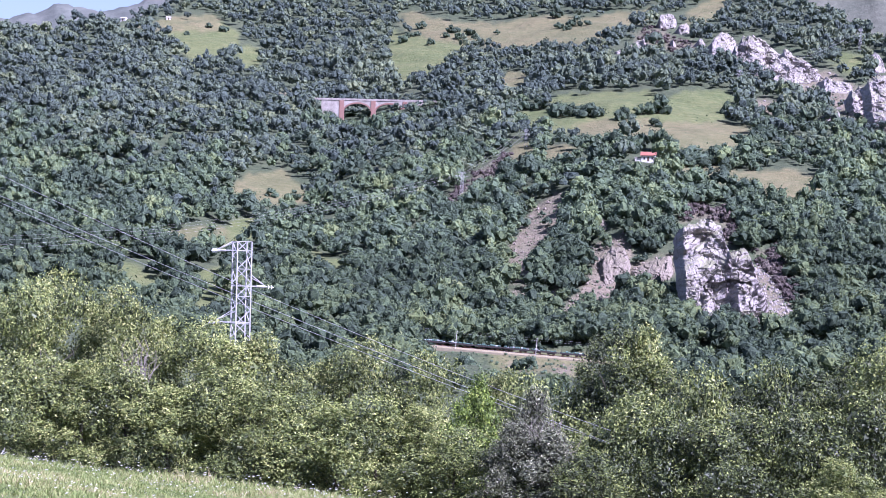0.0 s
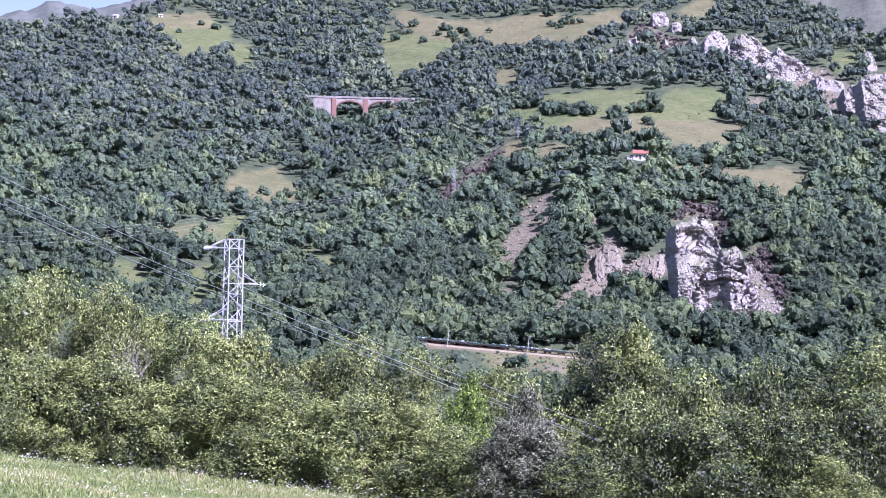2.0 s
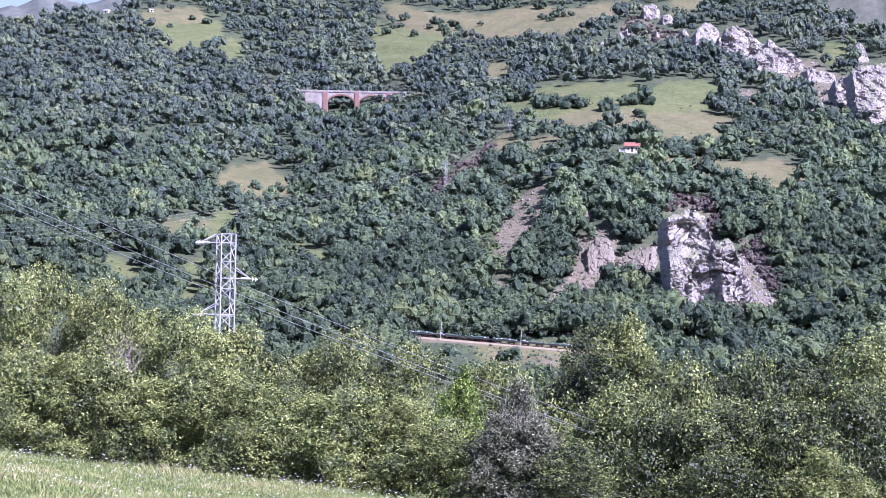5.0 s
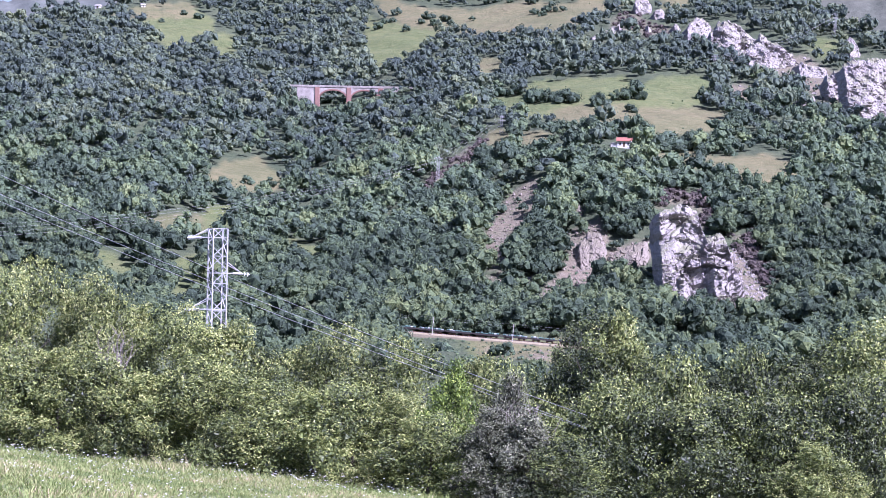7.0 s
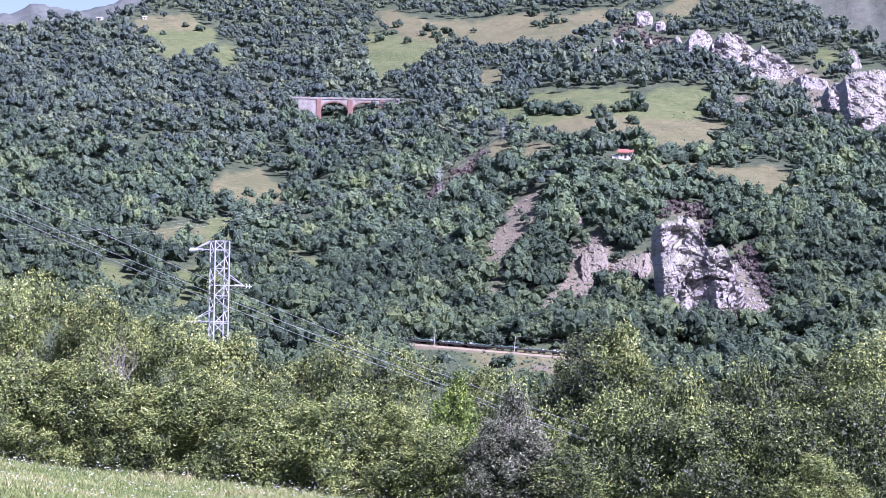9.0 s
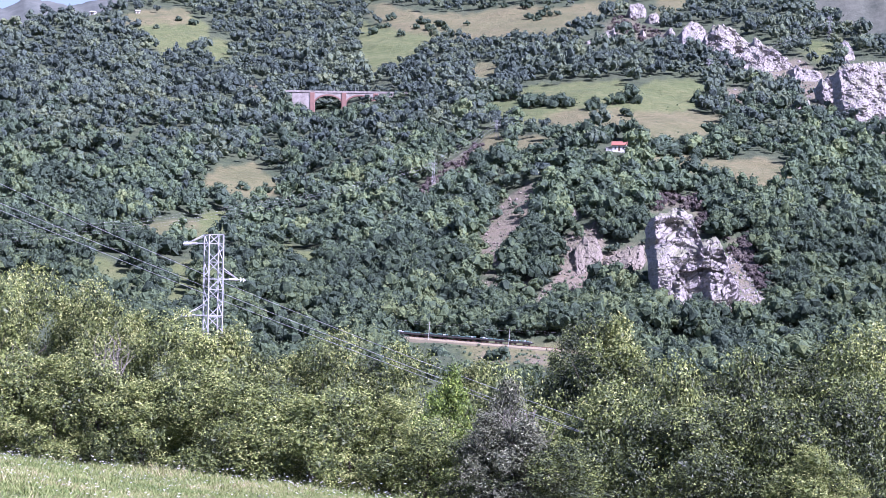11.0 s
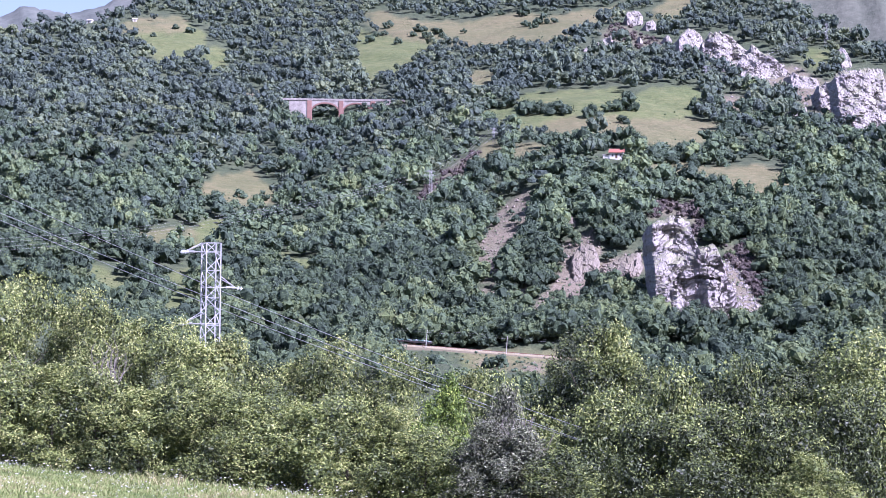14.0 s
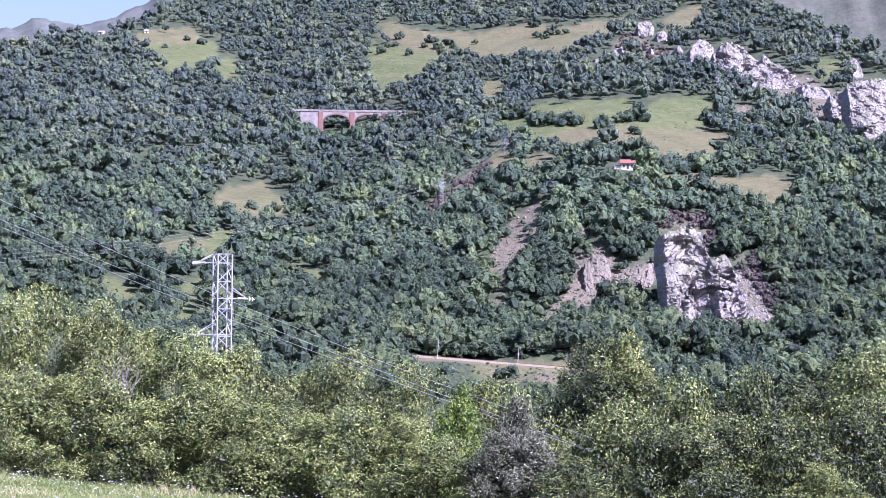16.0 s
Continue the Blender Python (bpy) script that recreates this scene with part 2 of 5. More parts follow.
BEARINGS = np.array([-200, 250, 550, 800, 1100, 1350, 1750.0])
HEIGHTS = np.array([760, 620, 560, 480, 400, 310, 180, 60, -60, -120.0])
RANGES = np.array([
    [540, 700, 760, 850, 950, 1080, 1300, 1600, 1900, 2050],
    [545, 720, 790, 890, 990, 1110, 1330, 1650, 1950, 2100],
    [560, 760, 830, 930, 1030, 1150, 1400, 1700, 1980, 2120],
    [570, 800, 850, 920, 990, 1080, 1290, 1620, 1950, 2100],
    [570, 800, 840, 885, 930, 1000, 1220, 1520, 1880, 2050],
    [560, 790, 830, 880, 930, 1010, 1240, 1480, 1800, 1950],
    [550, 770, 820, 890, 950, 1040, 1220, 1400, 1700, 1850.0]])
FINE_E = np.arange(-120, 761, 4.0)
FINE_R = np.array([np.interp(FINE_E, HEIGHTS[::-1], r[::-1]) for r in RANGES])
kernel = np.hanning(17) / np.hanning(17).sum()
FINE_R = np.array([np.convolve(np.pad(r, 8, mode="edge"), kernel, "valid") for r in FINE_R])


def range_at(u, v):
    """Distance of the hillside on bearing u at height v of the upright sheet."""
    u, v = np.clip(u, BEARINGS[0], BEARINGS[-1]), np.clip(v, -120, 760)
    i = np.clip(np.searchsorted(BEARINGS, u) - 1, 0, len(BEARINGS) - 2)
    f = (u - BEARINGS[i]) / (BEARINGS[i + 1] - BEARINGS[i])
    f = f * f * (3 - 2 * f) * 0.5 + f * 0.5
    j = np.clip((v + 120) / 4, 0, len(FINE_E) - 1.001)
    k = j.astype(int)
    g = j - k
    row = FINE_R[:, :]
    near = row[i, k] * (1 - g) + row[i, k + 1] * g
    far = row[i + 1, k] * (1 - g) + row[i + 1, k + 1] * g
    return near * (1 - f) + far * f


def bumps(x, y):
    return (1.1 * np.sin(x / 17 + 1.3 * np.sin(y / 41)) * np.sin(y / 23 + x / 60) + 0.7 * np.sin(x / 7.3 + 2) * np.sin(y / 9.1 + 1.5 * np.sin(x / 19)))


def skyline(u):
    """Height of the crest on each bearing, on the upright sheet."""
    return 16 + np.interp(u, [-400, 0, 60, 130, 200, 250, 330, 430, 1350, 1420, 1480, 1560, 1640, 2000], [62, 62, 60, 42, 38, 16, -20, -120, -120, -20, 2, 44, 70, 90])


# The railway runs straight past the foot of the slope.
def rail_end(b, e, d):
    bx, ez = sight(b, e)
    return np.array([bx * d, d, ez * d])


RAIL_L, RAIL_R = rail_end(780, 611, 800.0), rail_end(1030, 634, 797.0)
RAIL_LEN = float(np.linalg.norm(RAIL_R - RAIL_L))
RAIL_DIR = (RAIL_R - RAIL_L) / RAIL_LEN
RAIL_FLAT = RAIL_DIR[:2] / np.linalg.norm(RAIL_DIR[:2])
RAIL_SIDE = np.array([RAIL_FLAT[1], -RAIL_FLAT[0]])
if RAIL_SIDE[1] > 0:
    RAIL_SIDE = -RAIL_SIDE


def height(x, y):
    """Height of the ground at each place."""
    x, y = np.asarray(x, float), np.asarray(y, float)
    cx = np.clip(x, -45, 45)
    cx = np.where(cx > 8, 8 + (cx - 8) * 0.3, cx)
    near = -1.6 - 0.107 * cx - 0.0785 * np.minimum(y, 72) - 0.17 * np.clip(y - 72, 0, 80) - 0.035 * np.clip(y - 152, 0, 400)
    near += 0.10 * np.sin(x / 3.1 + y / 9) + 0.05 * np.sin(y / 2.3 + x / 1.7)
    yy = np.maximum(y, 100)
    u = 784 + x / yy / UNIT
    lo, hi = np.full_like(u, -120.0), np.full_like(u, 760.0)
    for _ in range(16):
        mid = (lo + hi) / 2
        far_side = range_at(u, mid) > yy
        lo, hi = np.where(far_side, mid, lo), np.where(far_side, hi, mid)
    v = (lo + hi) / 2
    top = skyline(u)
    z = (500 - v) * UNIT * yy
    crest = range_at(u, top)
    ztop = (500 - top) * UNIT * crest
    over = np.clip(y - crest, 0, None)
    z = np.where(v <= top + 0.5, ztop - over * 0.25, z)
    z = z + bumps(x, y)
    f = np.clip((y - 470) / 130, 0, 1)
    f = f * f * (3 - 2 * f)
    h = near * (1 - f) + z * f
    # bench cut for the railway
    rel_x, rel_y = x - RAIL_L[0], y - RAIL_L[1]
    along = rel_x * RAIL_FLAT[0] + rel_y * RAIL_FLAT[1]
    side = rel_x * RAIL_SIDE[0] + rel_y * RAIL_SIDE[1]
    bed = RAIL_L[2] + along * RAIL_DIR[2] / np.linalg.norm(RAIL_DIR[:2]) - 0.75
    inside = np.clip((along + 14) / 8, 0, 1) * np.clip((RAIL_LEN + 60 - along) / 20, 0, 1)
    upper = bed + np.clip(-side - 4.5, 0, None) * 1.3
    lower = bed - np.clip(side - 3.0, 0, None) * 0.24
    shelf = np.where(side < 0, np.minimum(h, upper), np.where(side < 3, bed, np.minimum(h, lower)))
    close = np.clip((40 - np.abs(side)) / 12, 0, 1) * inside
    return h * (1 - close) + shelf * close


def hillside(b, e):
    """The place on the hillside at sheet coordinate (b, e)."""
    bx, ez = sight(b, e)
    d = range_at(784 + bx / UNIT, 500 - ez / UNIT)
    x, y = bx * d, d
    return x, y, height(x, y)


def spot(b, e, d):
    bx, ez = sight(b, e)
    return Vector((float(bx * d), d, float(ez * d)))


# Ground cover: the outline of each field, scree and thicket in sheet coordinates.
MEADOWS, DRY_MEADOWS, BARE, THICKETS = [], [], [], []


def field(kind, *corners):
    kind.append(np.array(corners, float))


# pastures below the skyline
field(DRY_MEADOWS, (235, 42), (300, 33), (368, 25), (392, 35), (375, 40), (300, 41))
field(MEADOWS, (290, 42), (392, 40), (425, 60), (405, 84), (338, 96), (318, 70))
field(MEADOWS, (420, 80), (462, 88), (458, 108), (424, 106))
field(DRY_MEADOWS, (700, 20), (740, 23), (790, 38), (860, 42), (900, 38), (975, 25), (1010, 32), (1060, 30), (1100, 22), (1160, 13), (1150, 24), (1100, 37), (1062, 58), (1000, 72), (900, 73), (850, 64), (790, 63), (745, 50))
field(MEADOWS, (690, 55), (740, 64), (800, 73), (836, 80), (802, 92), (790, 108), (760, 118), (732, 131), (714, 138), (698, 120), (690, 90))
field(DRY_MEADOWS, (898, 127), (936, 130), (926, 146), (880, 151))
field(DRY_MEADOWS, (1215, 24), (1250, 4), (1300, -8), (1260, 22), (1235, 34))
field(MEADOWS, (1470, 98), (1500, 90), (1526, 102), (1524, 120), (1490, 112))
# the middle terraces
field(MEADOWS, (890, 198), (978, 194), (974, 176), (1002, 168), (1060, 164), (1150, 162), (1182, 176), (1204, 164), (1262, 157), (1302, 170), (1290, 192), (1262, 205), (1150, 207), (1060, 212), (1010, 221), (962, 218), (912, 208))
field(DRY_MEADOWS, (1012, 221), (1060, 213), (1150, 211), (1172, 217), (1282, 217), (1322, 226), (1318, 240), (1240, 254), (1205, 268), (1184, 250), (1160, 234), (1092, 226), (1050, 236))
field(DRY_MEADOWS, (1198, 288), (1252, 288), (1300, 300), (1342, 305), (1392, 298), (1440, 312), (1458, 326), (1424, 335), (1398, 350), (1362, 330), (1302, 314), (1232, 302))
field(DRY_MEADOWS, (905, 262), (918, 254), (946, 255), (942, 276), (912, 276))
field(DRY_MEADOWS, (964, 257), (1022, 260), (1020, 270), (966, 266))
# clearings on the near flank
field(DRY_MEADOWS, (410, 331), (440, 309), (500, 300), (526, 324), (547, 346), (500, 350), (458, 344), (412, 342))
field(DRY_MEADOWS, (300, 408), (392, 400), (402, 412), (394, 426), (384, 412), (310, 419))
field(MEADOWS, (398, 402), (420, 384), (462, 391), (444, 412), (412, 426), (396, 426))
field(MEADOWS, (340, 486), (402, 470), (400, 496), (382, 522), (402, 546), (368, 558), (342, 556), (350, 520))
field(MEADOWS, (536, 438), (556, 444), (574, 450), (592, 459), (617, 464), (602, 484), (586, 476), (566, 458))
field(MEADOWS, (208, 452), (252, 480), (284, 492), (276, 522), (240, 532), (222, 500))
field(MEADOWS, (850, 622), (935, 630), (925, 646), (880, 642))
field(MEADOWS, (965, 640), (1010, 643), (1000, 655), (968, 652))
# scree, broken ground and the bank under the railway
field(BARE, (944, 372), (984, 340), (1002, 350), (1002, 386), (986, 412), (962, 450), (946, 482), (930, 502), (900, 502), (895, 470), (903, 430), (928, 392))
field(BARE, (1040, 440), (1078, 425), (1106, 414), (1122, 448), (1112, 470), (1192, 452), (1196, 482), (1150, 496), (1110, 502), (1082, 540), (1060, 552), (1036, 572), (1014, 582), (994, 566), (1000, 540), (1030, 510), (1050, 478))
field(BARE, (900, 520), (930, 505), (945, 530), (925, 555), (905, 545))
field(BARE, (965, 520), (985, 505), (995, 545), (1005, 570), (985, 560))
field(BARE, (1262, 80), (1310, 78), (1420, 116), (1470, 128), (1520, 154), (1640, 140), (1640, 270), (1568, 236), (1500, 204), (1440, 170), (1350, 140), (1300, 108), (1262, 92))
field(BARE, (1325, 180), (1352, 174), (1382, 182), (1380, 200), (1340, 198))
field(BARE, (1280, 546), (1400, 545), (1424, 556), (1390, 576), (1300, 572))
field(BARE, (1338, 460), (1362, 480), (1400, 540), (1380, 562), (1345, 520), (1330, 480))
field(BARE, (905, 640), (935, 642), (930, 656), (900, 650))
field(BARE, (975, 654), (1012, 652), (1015, 664), (980, 664))
field(DRY_MEADOWS, (860, 622), (1045, 636), (1045, 660), (1000, 650), (900, 640))
field(BARE, (470, 161), (520, 164), (520, 171), (472, 168))
# leafless brown thickets
field(THICKETS, (758, 378), (800, 350), (838, 318), (866, 290), (905, 272), (895, 300), (862, 326), (832, 346), (792, 372), (764, 386))
field(THICKETS, (1336, 446), (1372, 440), (1398, 492), (1416, 520), (1396, 540), (1360, 490))
field(THICKETS, (1202, 396), (1228, 368), (1272, 372), (1304, 400), (1296, 446), (1274, 398), (1240, 388))
field(THICKETS, (1120, 60), (1160, 48), (1190, 66), (1240, 80), (1230, 96), (1170, 84), (1130, 84))


def patch(b, e, patches, soft=6.0):
    """How far (0 to 1) a sheet coordinate lies in one of the outlines, with ragged borders."""
    b, e = np.asarray(b, float), np.asarray(e, float)
    wob = 2.6 * np.sin(b / 11 + e / 7) + 2.0 * np.sin(b / 5.3 - e / 4.1 + 1) + 1.4 * np.sin(b / 2.9 + e / 9.7)
    best = np.zeros(b.shape)
    for p in patches:
        near = np.nonzero((b > p[:, 0].min() - 12) & (b < p[:, 0].max() + 12) & (e > p[:, 1].min() - 12) & (e < p[:, 1].max() + 12))
        if not len(near[0]):
            continue
        x, y = b[near], e[near]
        dist, inside = np.full(len(x), 1e9), np.zeros(len(x), bool)
        for (x0, y0), (x1, y1) in zip(p, np.roll(p, -1, axis=0)):
            t = np.clip(((x - x0) * (x1 - x0) + (y - y0) * (y1 - y0)) / ((x1 - x0) ** 2 + (y1 - y0) ** 2), 0, 1)
            dist = np.minimum(dist, np.hypot(x - x0 - t * (x1 - x0), y - y0 - t * (y1 - y0)))
            if y0 != y1:
                inside ^= ((y0 > y) != (y1 > y)) & (x < (x1 - x0) * (y - y0) / (y1 - y0) + x0)
        best[near] = np.maximum(best[near], np.clip((np.where(inside, dist, -dist) + wob[near] * 0.7 + soft * 0.5) / soft, 0, 1))
    return best


def build_ground():
    ys = np.concatenate([np.arange(-60, 30, 10.0), np.arange(30, 80, 1.0), np.arange(80, 150, 4.0), np.arange(150, 560, 14.0), np.arange(560, 1320, 5.0), np.arange(1320, 2120, 7.0), [2200, 2400, 2700, 3100, 3600, 4300, 4950]])
    us = np.concatenate([[-9000, -6000, -4000, -2600, -1800, -1200, -800, -500, -300], np.arange(-150, 1720, 7.0), [1800, 2000, 2300, 2700, 3400, 4400, 5800, 7800, 10800]])
    bx = (us - 784) * UNIT
    Y, B = np.meshgrid(ys, bx, indexing="ij")
    X = B * (np.maximum(Y, 0) + 24 * np.exp(-np.maximum(Y, 0) / 40))
    Z = height(X, Y)
    far = np.clip((Y - 2150) / 600, 0, 1)
    Z = Z * (1 - far) + (-45) * far
    nr, nc = Y.shape
    idx = np.arange(nr * nc).reshape(nr, nc)
    faces = np.stack([idx[:-1, :-1], idx[:-1, 1:], idx[1:, 1:], idx[1:, :-1]], -1).reshape(-1, 4)
    me = mesh_of("ground", np.stack([X, Y, Z], -1).reshape(-1, 3), faces, GROUND, smooth=True)
    b, e = sheet_of(X, np.maximum(Y, 20), Z)
    hill = (Y > 500)
    cover = np.zeros((nr, nc, 4), np.float32)
    cover[..., 0] = np.where(hill, np.max([patch(b, e - k, MEADOWS) for k in (0, 9, 16)], axis=0), np.where(Y < 76, 0.8, 0.1))
    cover[..., 1] = np.where(hill, np.max([patch(b, e - k, DRY_MEADOWS) for k in (0, 9, 15)], axis=0), np.where(Y < 76, 0.35, 0))
    cover[..., 2] = np.where(hill, np.maximum(patch(b, e, BARE, 9), 0.7 * patch(b, e, THICKETS, 9)), 0)
    cover[..., 3] = 1
    me.attributes.new("cover", "FLOAT_COLOR", "POINT").data.foreach_set("color", cover.ravel())
    tagged(new("ground", me), "grassy near meadow, wooded valley sides and dry mountain pastures", "ground", kind="structure")


build_ground()


def build_far_ridge(name, label, u0, u1, d, crest, mat):
    """A mountain behind the crest, one broad sheet with a front slope and a back slope."""
    us = np.linspace(u0, u1, 160)
    rows = np.linspace(0, 1, 30)
    top = crest(us)
    verts = []
    for r in rows:
        e = 260 + (top - 260) * r
        rough = 6 * np.sin(us / 23 + r * 7) * (1 - r) + 3 * np.sin(us / 9 + r * 17) + 1.4 * np.sin(us / 3.7 + r * 29)
        dd = d + 500 * r + 9 * np.sin(us / 31 + r * 5) + 4 * np.sin(us / 12 + 4 * r)
        z = (500 - e + rough * 0.8) * UNIT * dd
        verts.append(np.stack([(us - 784) * UNIT * dd, dd, z], -1))
    verts.append(verts[-1] + np.array([0, 500, -200.0]))
    v = np.array(verts)
    nr, nc = v.shape[:2]
    idx = np.arange(nr * nc).reshape(nr, nc)
    faces = np.stack([idx[:-1, :-1], idx[:-1, 1:], idx[1:, 1:], idx[1:, :-1]], -1).reshape(-1, 4)
    tagged(new(name, mesh_of(name, v.reshape(-1, 3), faces, mat, smooth=True)), label, "mountain", kind="structure")


build_far_ridge("backdrop_mountain", "distant grey-green rocky mountain under the sky", -700, 700, 2900.0,
                lambda u: np.interp(u, [-700, -100, 0, 50, 90, 110, 150, 200, 250, 350, 700], [30, 54, 50, 40, 24, 22, 34, 30, 10, -40, -200]), FAR_RIDGE)
build_far_ridge("backdrop_mountain", "distant hazy green mountain slope", 1200, 2300, 2700.0,
                lambda u: np.interp(u, [1200, 1400, 1560, 1800, 2300], [-100, -120, -150, -160, -100]), FAR_PASTURE)


# ---- rocks ----
def rock_mass(name, top, bottom, mat, seed, label, dip=25, bed=1.6, joint=3.2, lean=0.5, step=0.4, out=2.0, flank=2.5, forward=None, parent=None, rough=1.0):
    """A bedded rock face standing on the hillside. Top and bottom lines are (bearing, height) on the sheet; beds overhang
    one another along the dip and are split into blocks by joints; forward(x, z) adds the large bulges."""
    tb, te = zip(*top)
    b0, b1 = tb[0], tb[-1]
    mid = (b0 + b1) / 2
    px = float(hillside(mid, float(np.interp(mid, *zip(*bottom))))[1]) * UNIT
    n = max(10, int((b1 - b0) * px / step))
    bs = np.linspace(b0, b1, n + 1)
    low = np.interp(bs, *zip(*bottom))
    X, Y, Z = hillside(bs, low)
    flat = float(Y.mean())
    want = Z + (flat - Y) * Z / Y
    Y = flat + (Y - flat) * 0.03 + 0.9 * np.sin(bs / 17 + seed)
    X = X * Y / hillside(bs, low)[1]
    Z = np.minimum(want, height(X, Y))
    low = low + (want - Z) / px
    tall = np.maximum(0.6, (low - np.interp(bs, tb, te)) * px)
    m = max(8, int((tall.max() + 3) / step))
    cx, cy, cz = X[n // 2], Y[n // 2], Z[n // 2]
    c, s = math.cos(radians(dip)), math.sin(radians(dip))
    verts = []
    for i in range(n + 1):
        x = X[i] - cx
        h = tall[i] + (noise.noise(Vector((x / 2.1, seed, 0))) * 0.6 + noise.noise(Vector((x / 0.8, seed, 4))) * 0.25) * bed
        edge_l, edge_r = (bs[i] - b0) * px, (b1 - bs[i]) * px
        for j in range(m + 1):
            f = j / m
            z = -3 + (h + 3) * f
            w = Z[i] - cz + z
            warp = noise.fractal(Vector((x / 6, w / 6, seed * 3.1)), 0.9, 2.0, 3)
            zr = (w * c - x * s) / bed + warp * 0.9
            layer = math.floor(zr)
            saw = zr - layer
            xr = (x * c + w * s) / joint + warp * 0.5 + noise.cell(Vector((layer + 0.5, seed + 0.5, 0.5)))
            col = math.floor(xr)
            u = xr - col
            own = noise.cell(Vector((layer + 0.5, col + 0.5, seed + 0.5)))
            strong = rough * (0.35 + 0.9 * max(0.0, noise.noise(Vector((x / 9, w / 7, seed + 2.0))) + 0.35))
            d = out + strong * bed * (0.85 * saw ** 1.4 + 0.85 * own)
            if u < 0.10:
                d -= bed * 0.45 * strong
            d += noise.fractal(Vector((x / 8, w / 8, seed)), 0.9, 2.0, 2) * bed * 1.1 + noise.fractal(Vector((x / 1.3, w / 1.1, seed)), 0.8, 2.0, 3) * bed * 0.22
            if forward:
                d += forward(x, w)
            y = -d + lean * max(z, 0)
            y += max(0.0, 1 - edge_l / flank) * 12 + max(0.0, 1 - edge_r / flank) * 7
            y += max(0.0, (f - 0.92) / 0.08) ** 2 * 2.5
            verts.append((x + noise.noise(Vector((w / 1.7, x, seed))) * 0.2 * bed * min(1, edge_l, edge_r), Y[i] - cy + y, w))
    idx = np.arange((n + 1) * (m + 1)).reshape(n + 1, m + 1)
    faces = np.stack([idx[:-1, :-1], idx[1:, :-1], idx[1:, 1:], idx[:-1, 1:]], -1).reshape(-1, 4)
    ob = new(name, mesh_of(name, verts, faces, mat))
    at = Vector((float(cx), float(cy), float(cz)))
    if parent:
        ob.parent = parent
        ob.location = at - parent.location
        return ob
    ob.location = at
    ROCKS.append((top, bottom))
    return tagged(ob, label, "rock", "rock outcrops")


ROCKS = []


def crag_bulge(x, z):
    """The lower storey of the crag stands forward of the upper one, over a deep slot."""
    ledge = 20.5 + 0.22 * x + 1.2 * math.sin(x / 2.3)
    f = 5.0 * min(1.0, max(0.0, (ledge - z) / 4.5 + 0.5))
    f += 1.6 * max(0.0, math.sin(z * 0.75 + x * 0.3 + 1.2 * math.sin(x / 3))) * (z > 16)
    slot = 11.6 + 0.05 * x + 0.6 * math.sin(x / 1.7)
    if -6 < x < 10 and z < slot:
        f -= 3.4 * min(1.0, (slot - z) / 0.5)
    f -= 1.8 * math.exp(-((z - 27 - 0.75 * (x + 6)) / 0.8) ** 2) * (x < 2) + 1.4 * math.exp(-((z - 17 + 0.5 * (x - 4)) / 0.7) ** 2) * (x > -3)
    if 25 < z < 31 and -13 < x < -5:
        f -= 1.6 * math.sin((z - 25) / 6 * math.pi)
    return f


crag = rock_mass("crag", [(1199, 425), (1204, 404), (1220, 397), (1240, 392), (1252, 386), (1266, 394), (1280, 402), (1286, 430), (1292, 448), (1306, 449), (1318, 444), (1326, 458), (1334, 482), (1342, 512), (1350, 528), (1358, 540)],
                 [(1199, 550), (1260, 556), (1358, 556)], LIMESTONE, 3, "tall pale limestone crag with shaded clefts on a wooded slope", 16, 1.7, 3.8, 0.42, 0.28, 3.0, 2.4, crag_bulge)
for i, (b0, b1, e0, e1) in enumerate(((1222, 1268, 518, 560), (1284, 1346, 505, 560), (1205, 1228, 500, 558))):
    w = (b1 - b0) / 4
    rock_mass("boulder", [(b0, e1 - 6), (b0 + w * 0.5, e0 + 9), (b0 + w * 1.4, e0), (b0 + w * 2.4, e0 + 3), (b0 + w * 3.4, e0 + 14), (b1, e1 - 5)],
              [(b0, e1), (b1, e1)], LIMESTONE, 80 + i, "", 30, 1.7, 2.6, 0.3, 0.32, (7.5, 6.5, 5.0)[i], 4.0, None, crag)


def upper_rock(top, bottom, seed, label="jagged pale limestone outcrop on the upper slope", mat=LIMESTONE, dip=-48, bed=3.0, joint=5.0, lean=0.75, out=2.0, step=0.5):
    return rock_mass("rock_outcrop", top, bottom, mat, seed, label, dip, bed, joint, lean, step, out, rough=0.5)


upper_rock([(1254, 84), (1264, 68), (1280, 52), (1300, 57), (1310, 72)], [(1254, 92), (1310, 108)], 20, dip=30, bed=2.2)
upper_rock([(1298, 98), (1304, 76), (1325, 56), (1348, 59), (1368, 76), (1388, 92), (1400, 110)], [(1298, 108), (1340, 128), (1366, 142), (1400, 148)], 21, "broad slab of pale limestone split by dark clefts", bed=4.0, joint=7)
upper_rock([(1362, 126), (1376, 100), (1392, 96), (1406, 114), (1414, 140)], [(1362, 142), (1414, 156)], 22, "leaning pale limestone slab on the upper slope", bed=3.2)
upper_rock([(1384, 98), (1396, 83), (1412, 91), (1428, 101), (1444, 117), (1458, 132), (1466, 146)], [(1384, 120), (1412, 142), (1466, 158)], 23, bed=3.4)
upper_rock([(1452, 140), (1466, 132), (1482, 142), (1500, 146), (1512, 156)], [(1452, 150), (1482, 166), (1512, 172)], 24, "broken pale limestone rubble below the cliffs", dip=20, bed=1.8, joint=2.6)
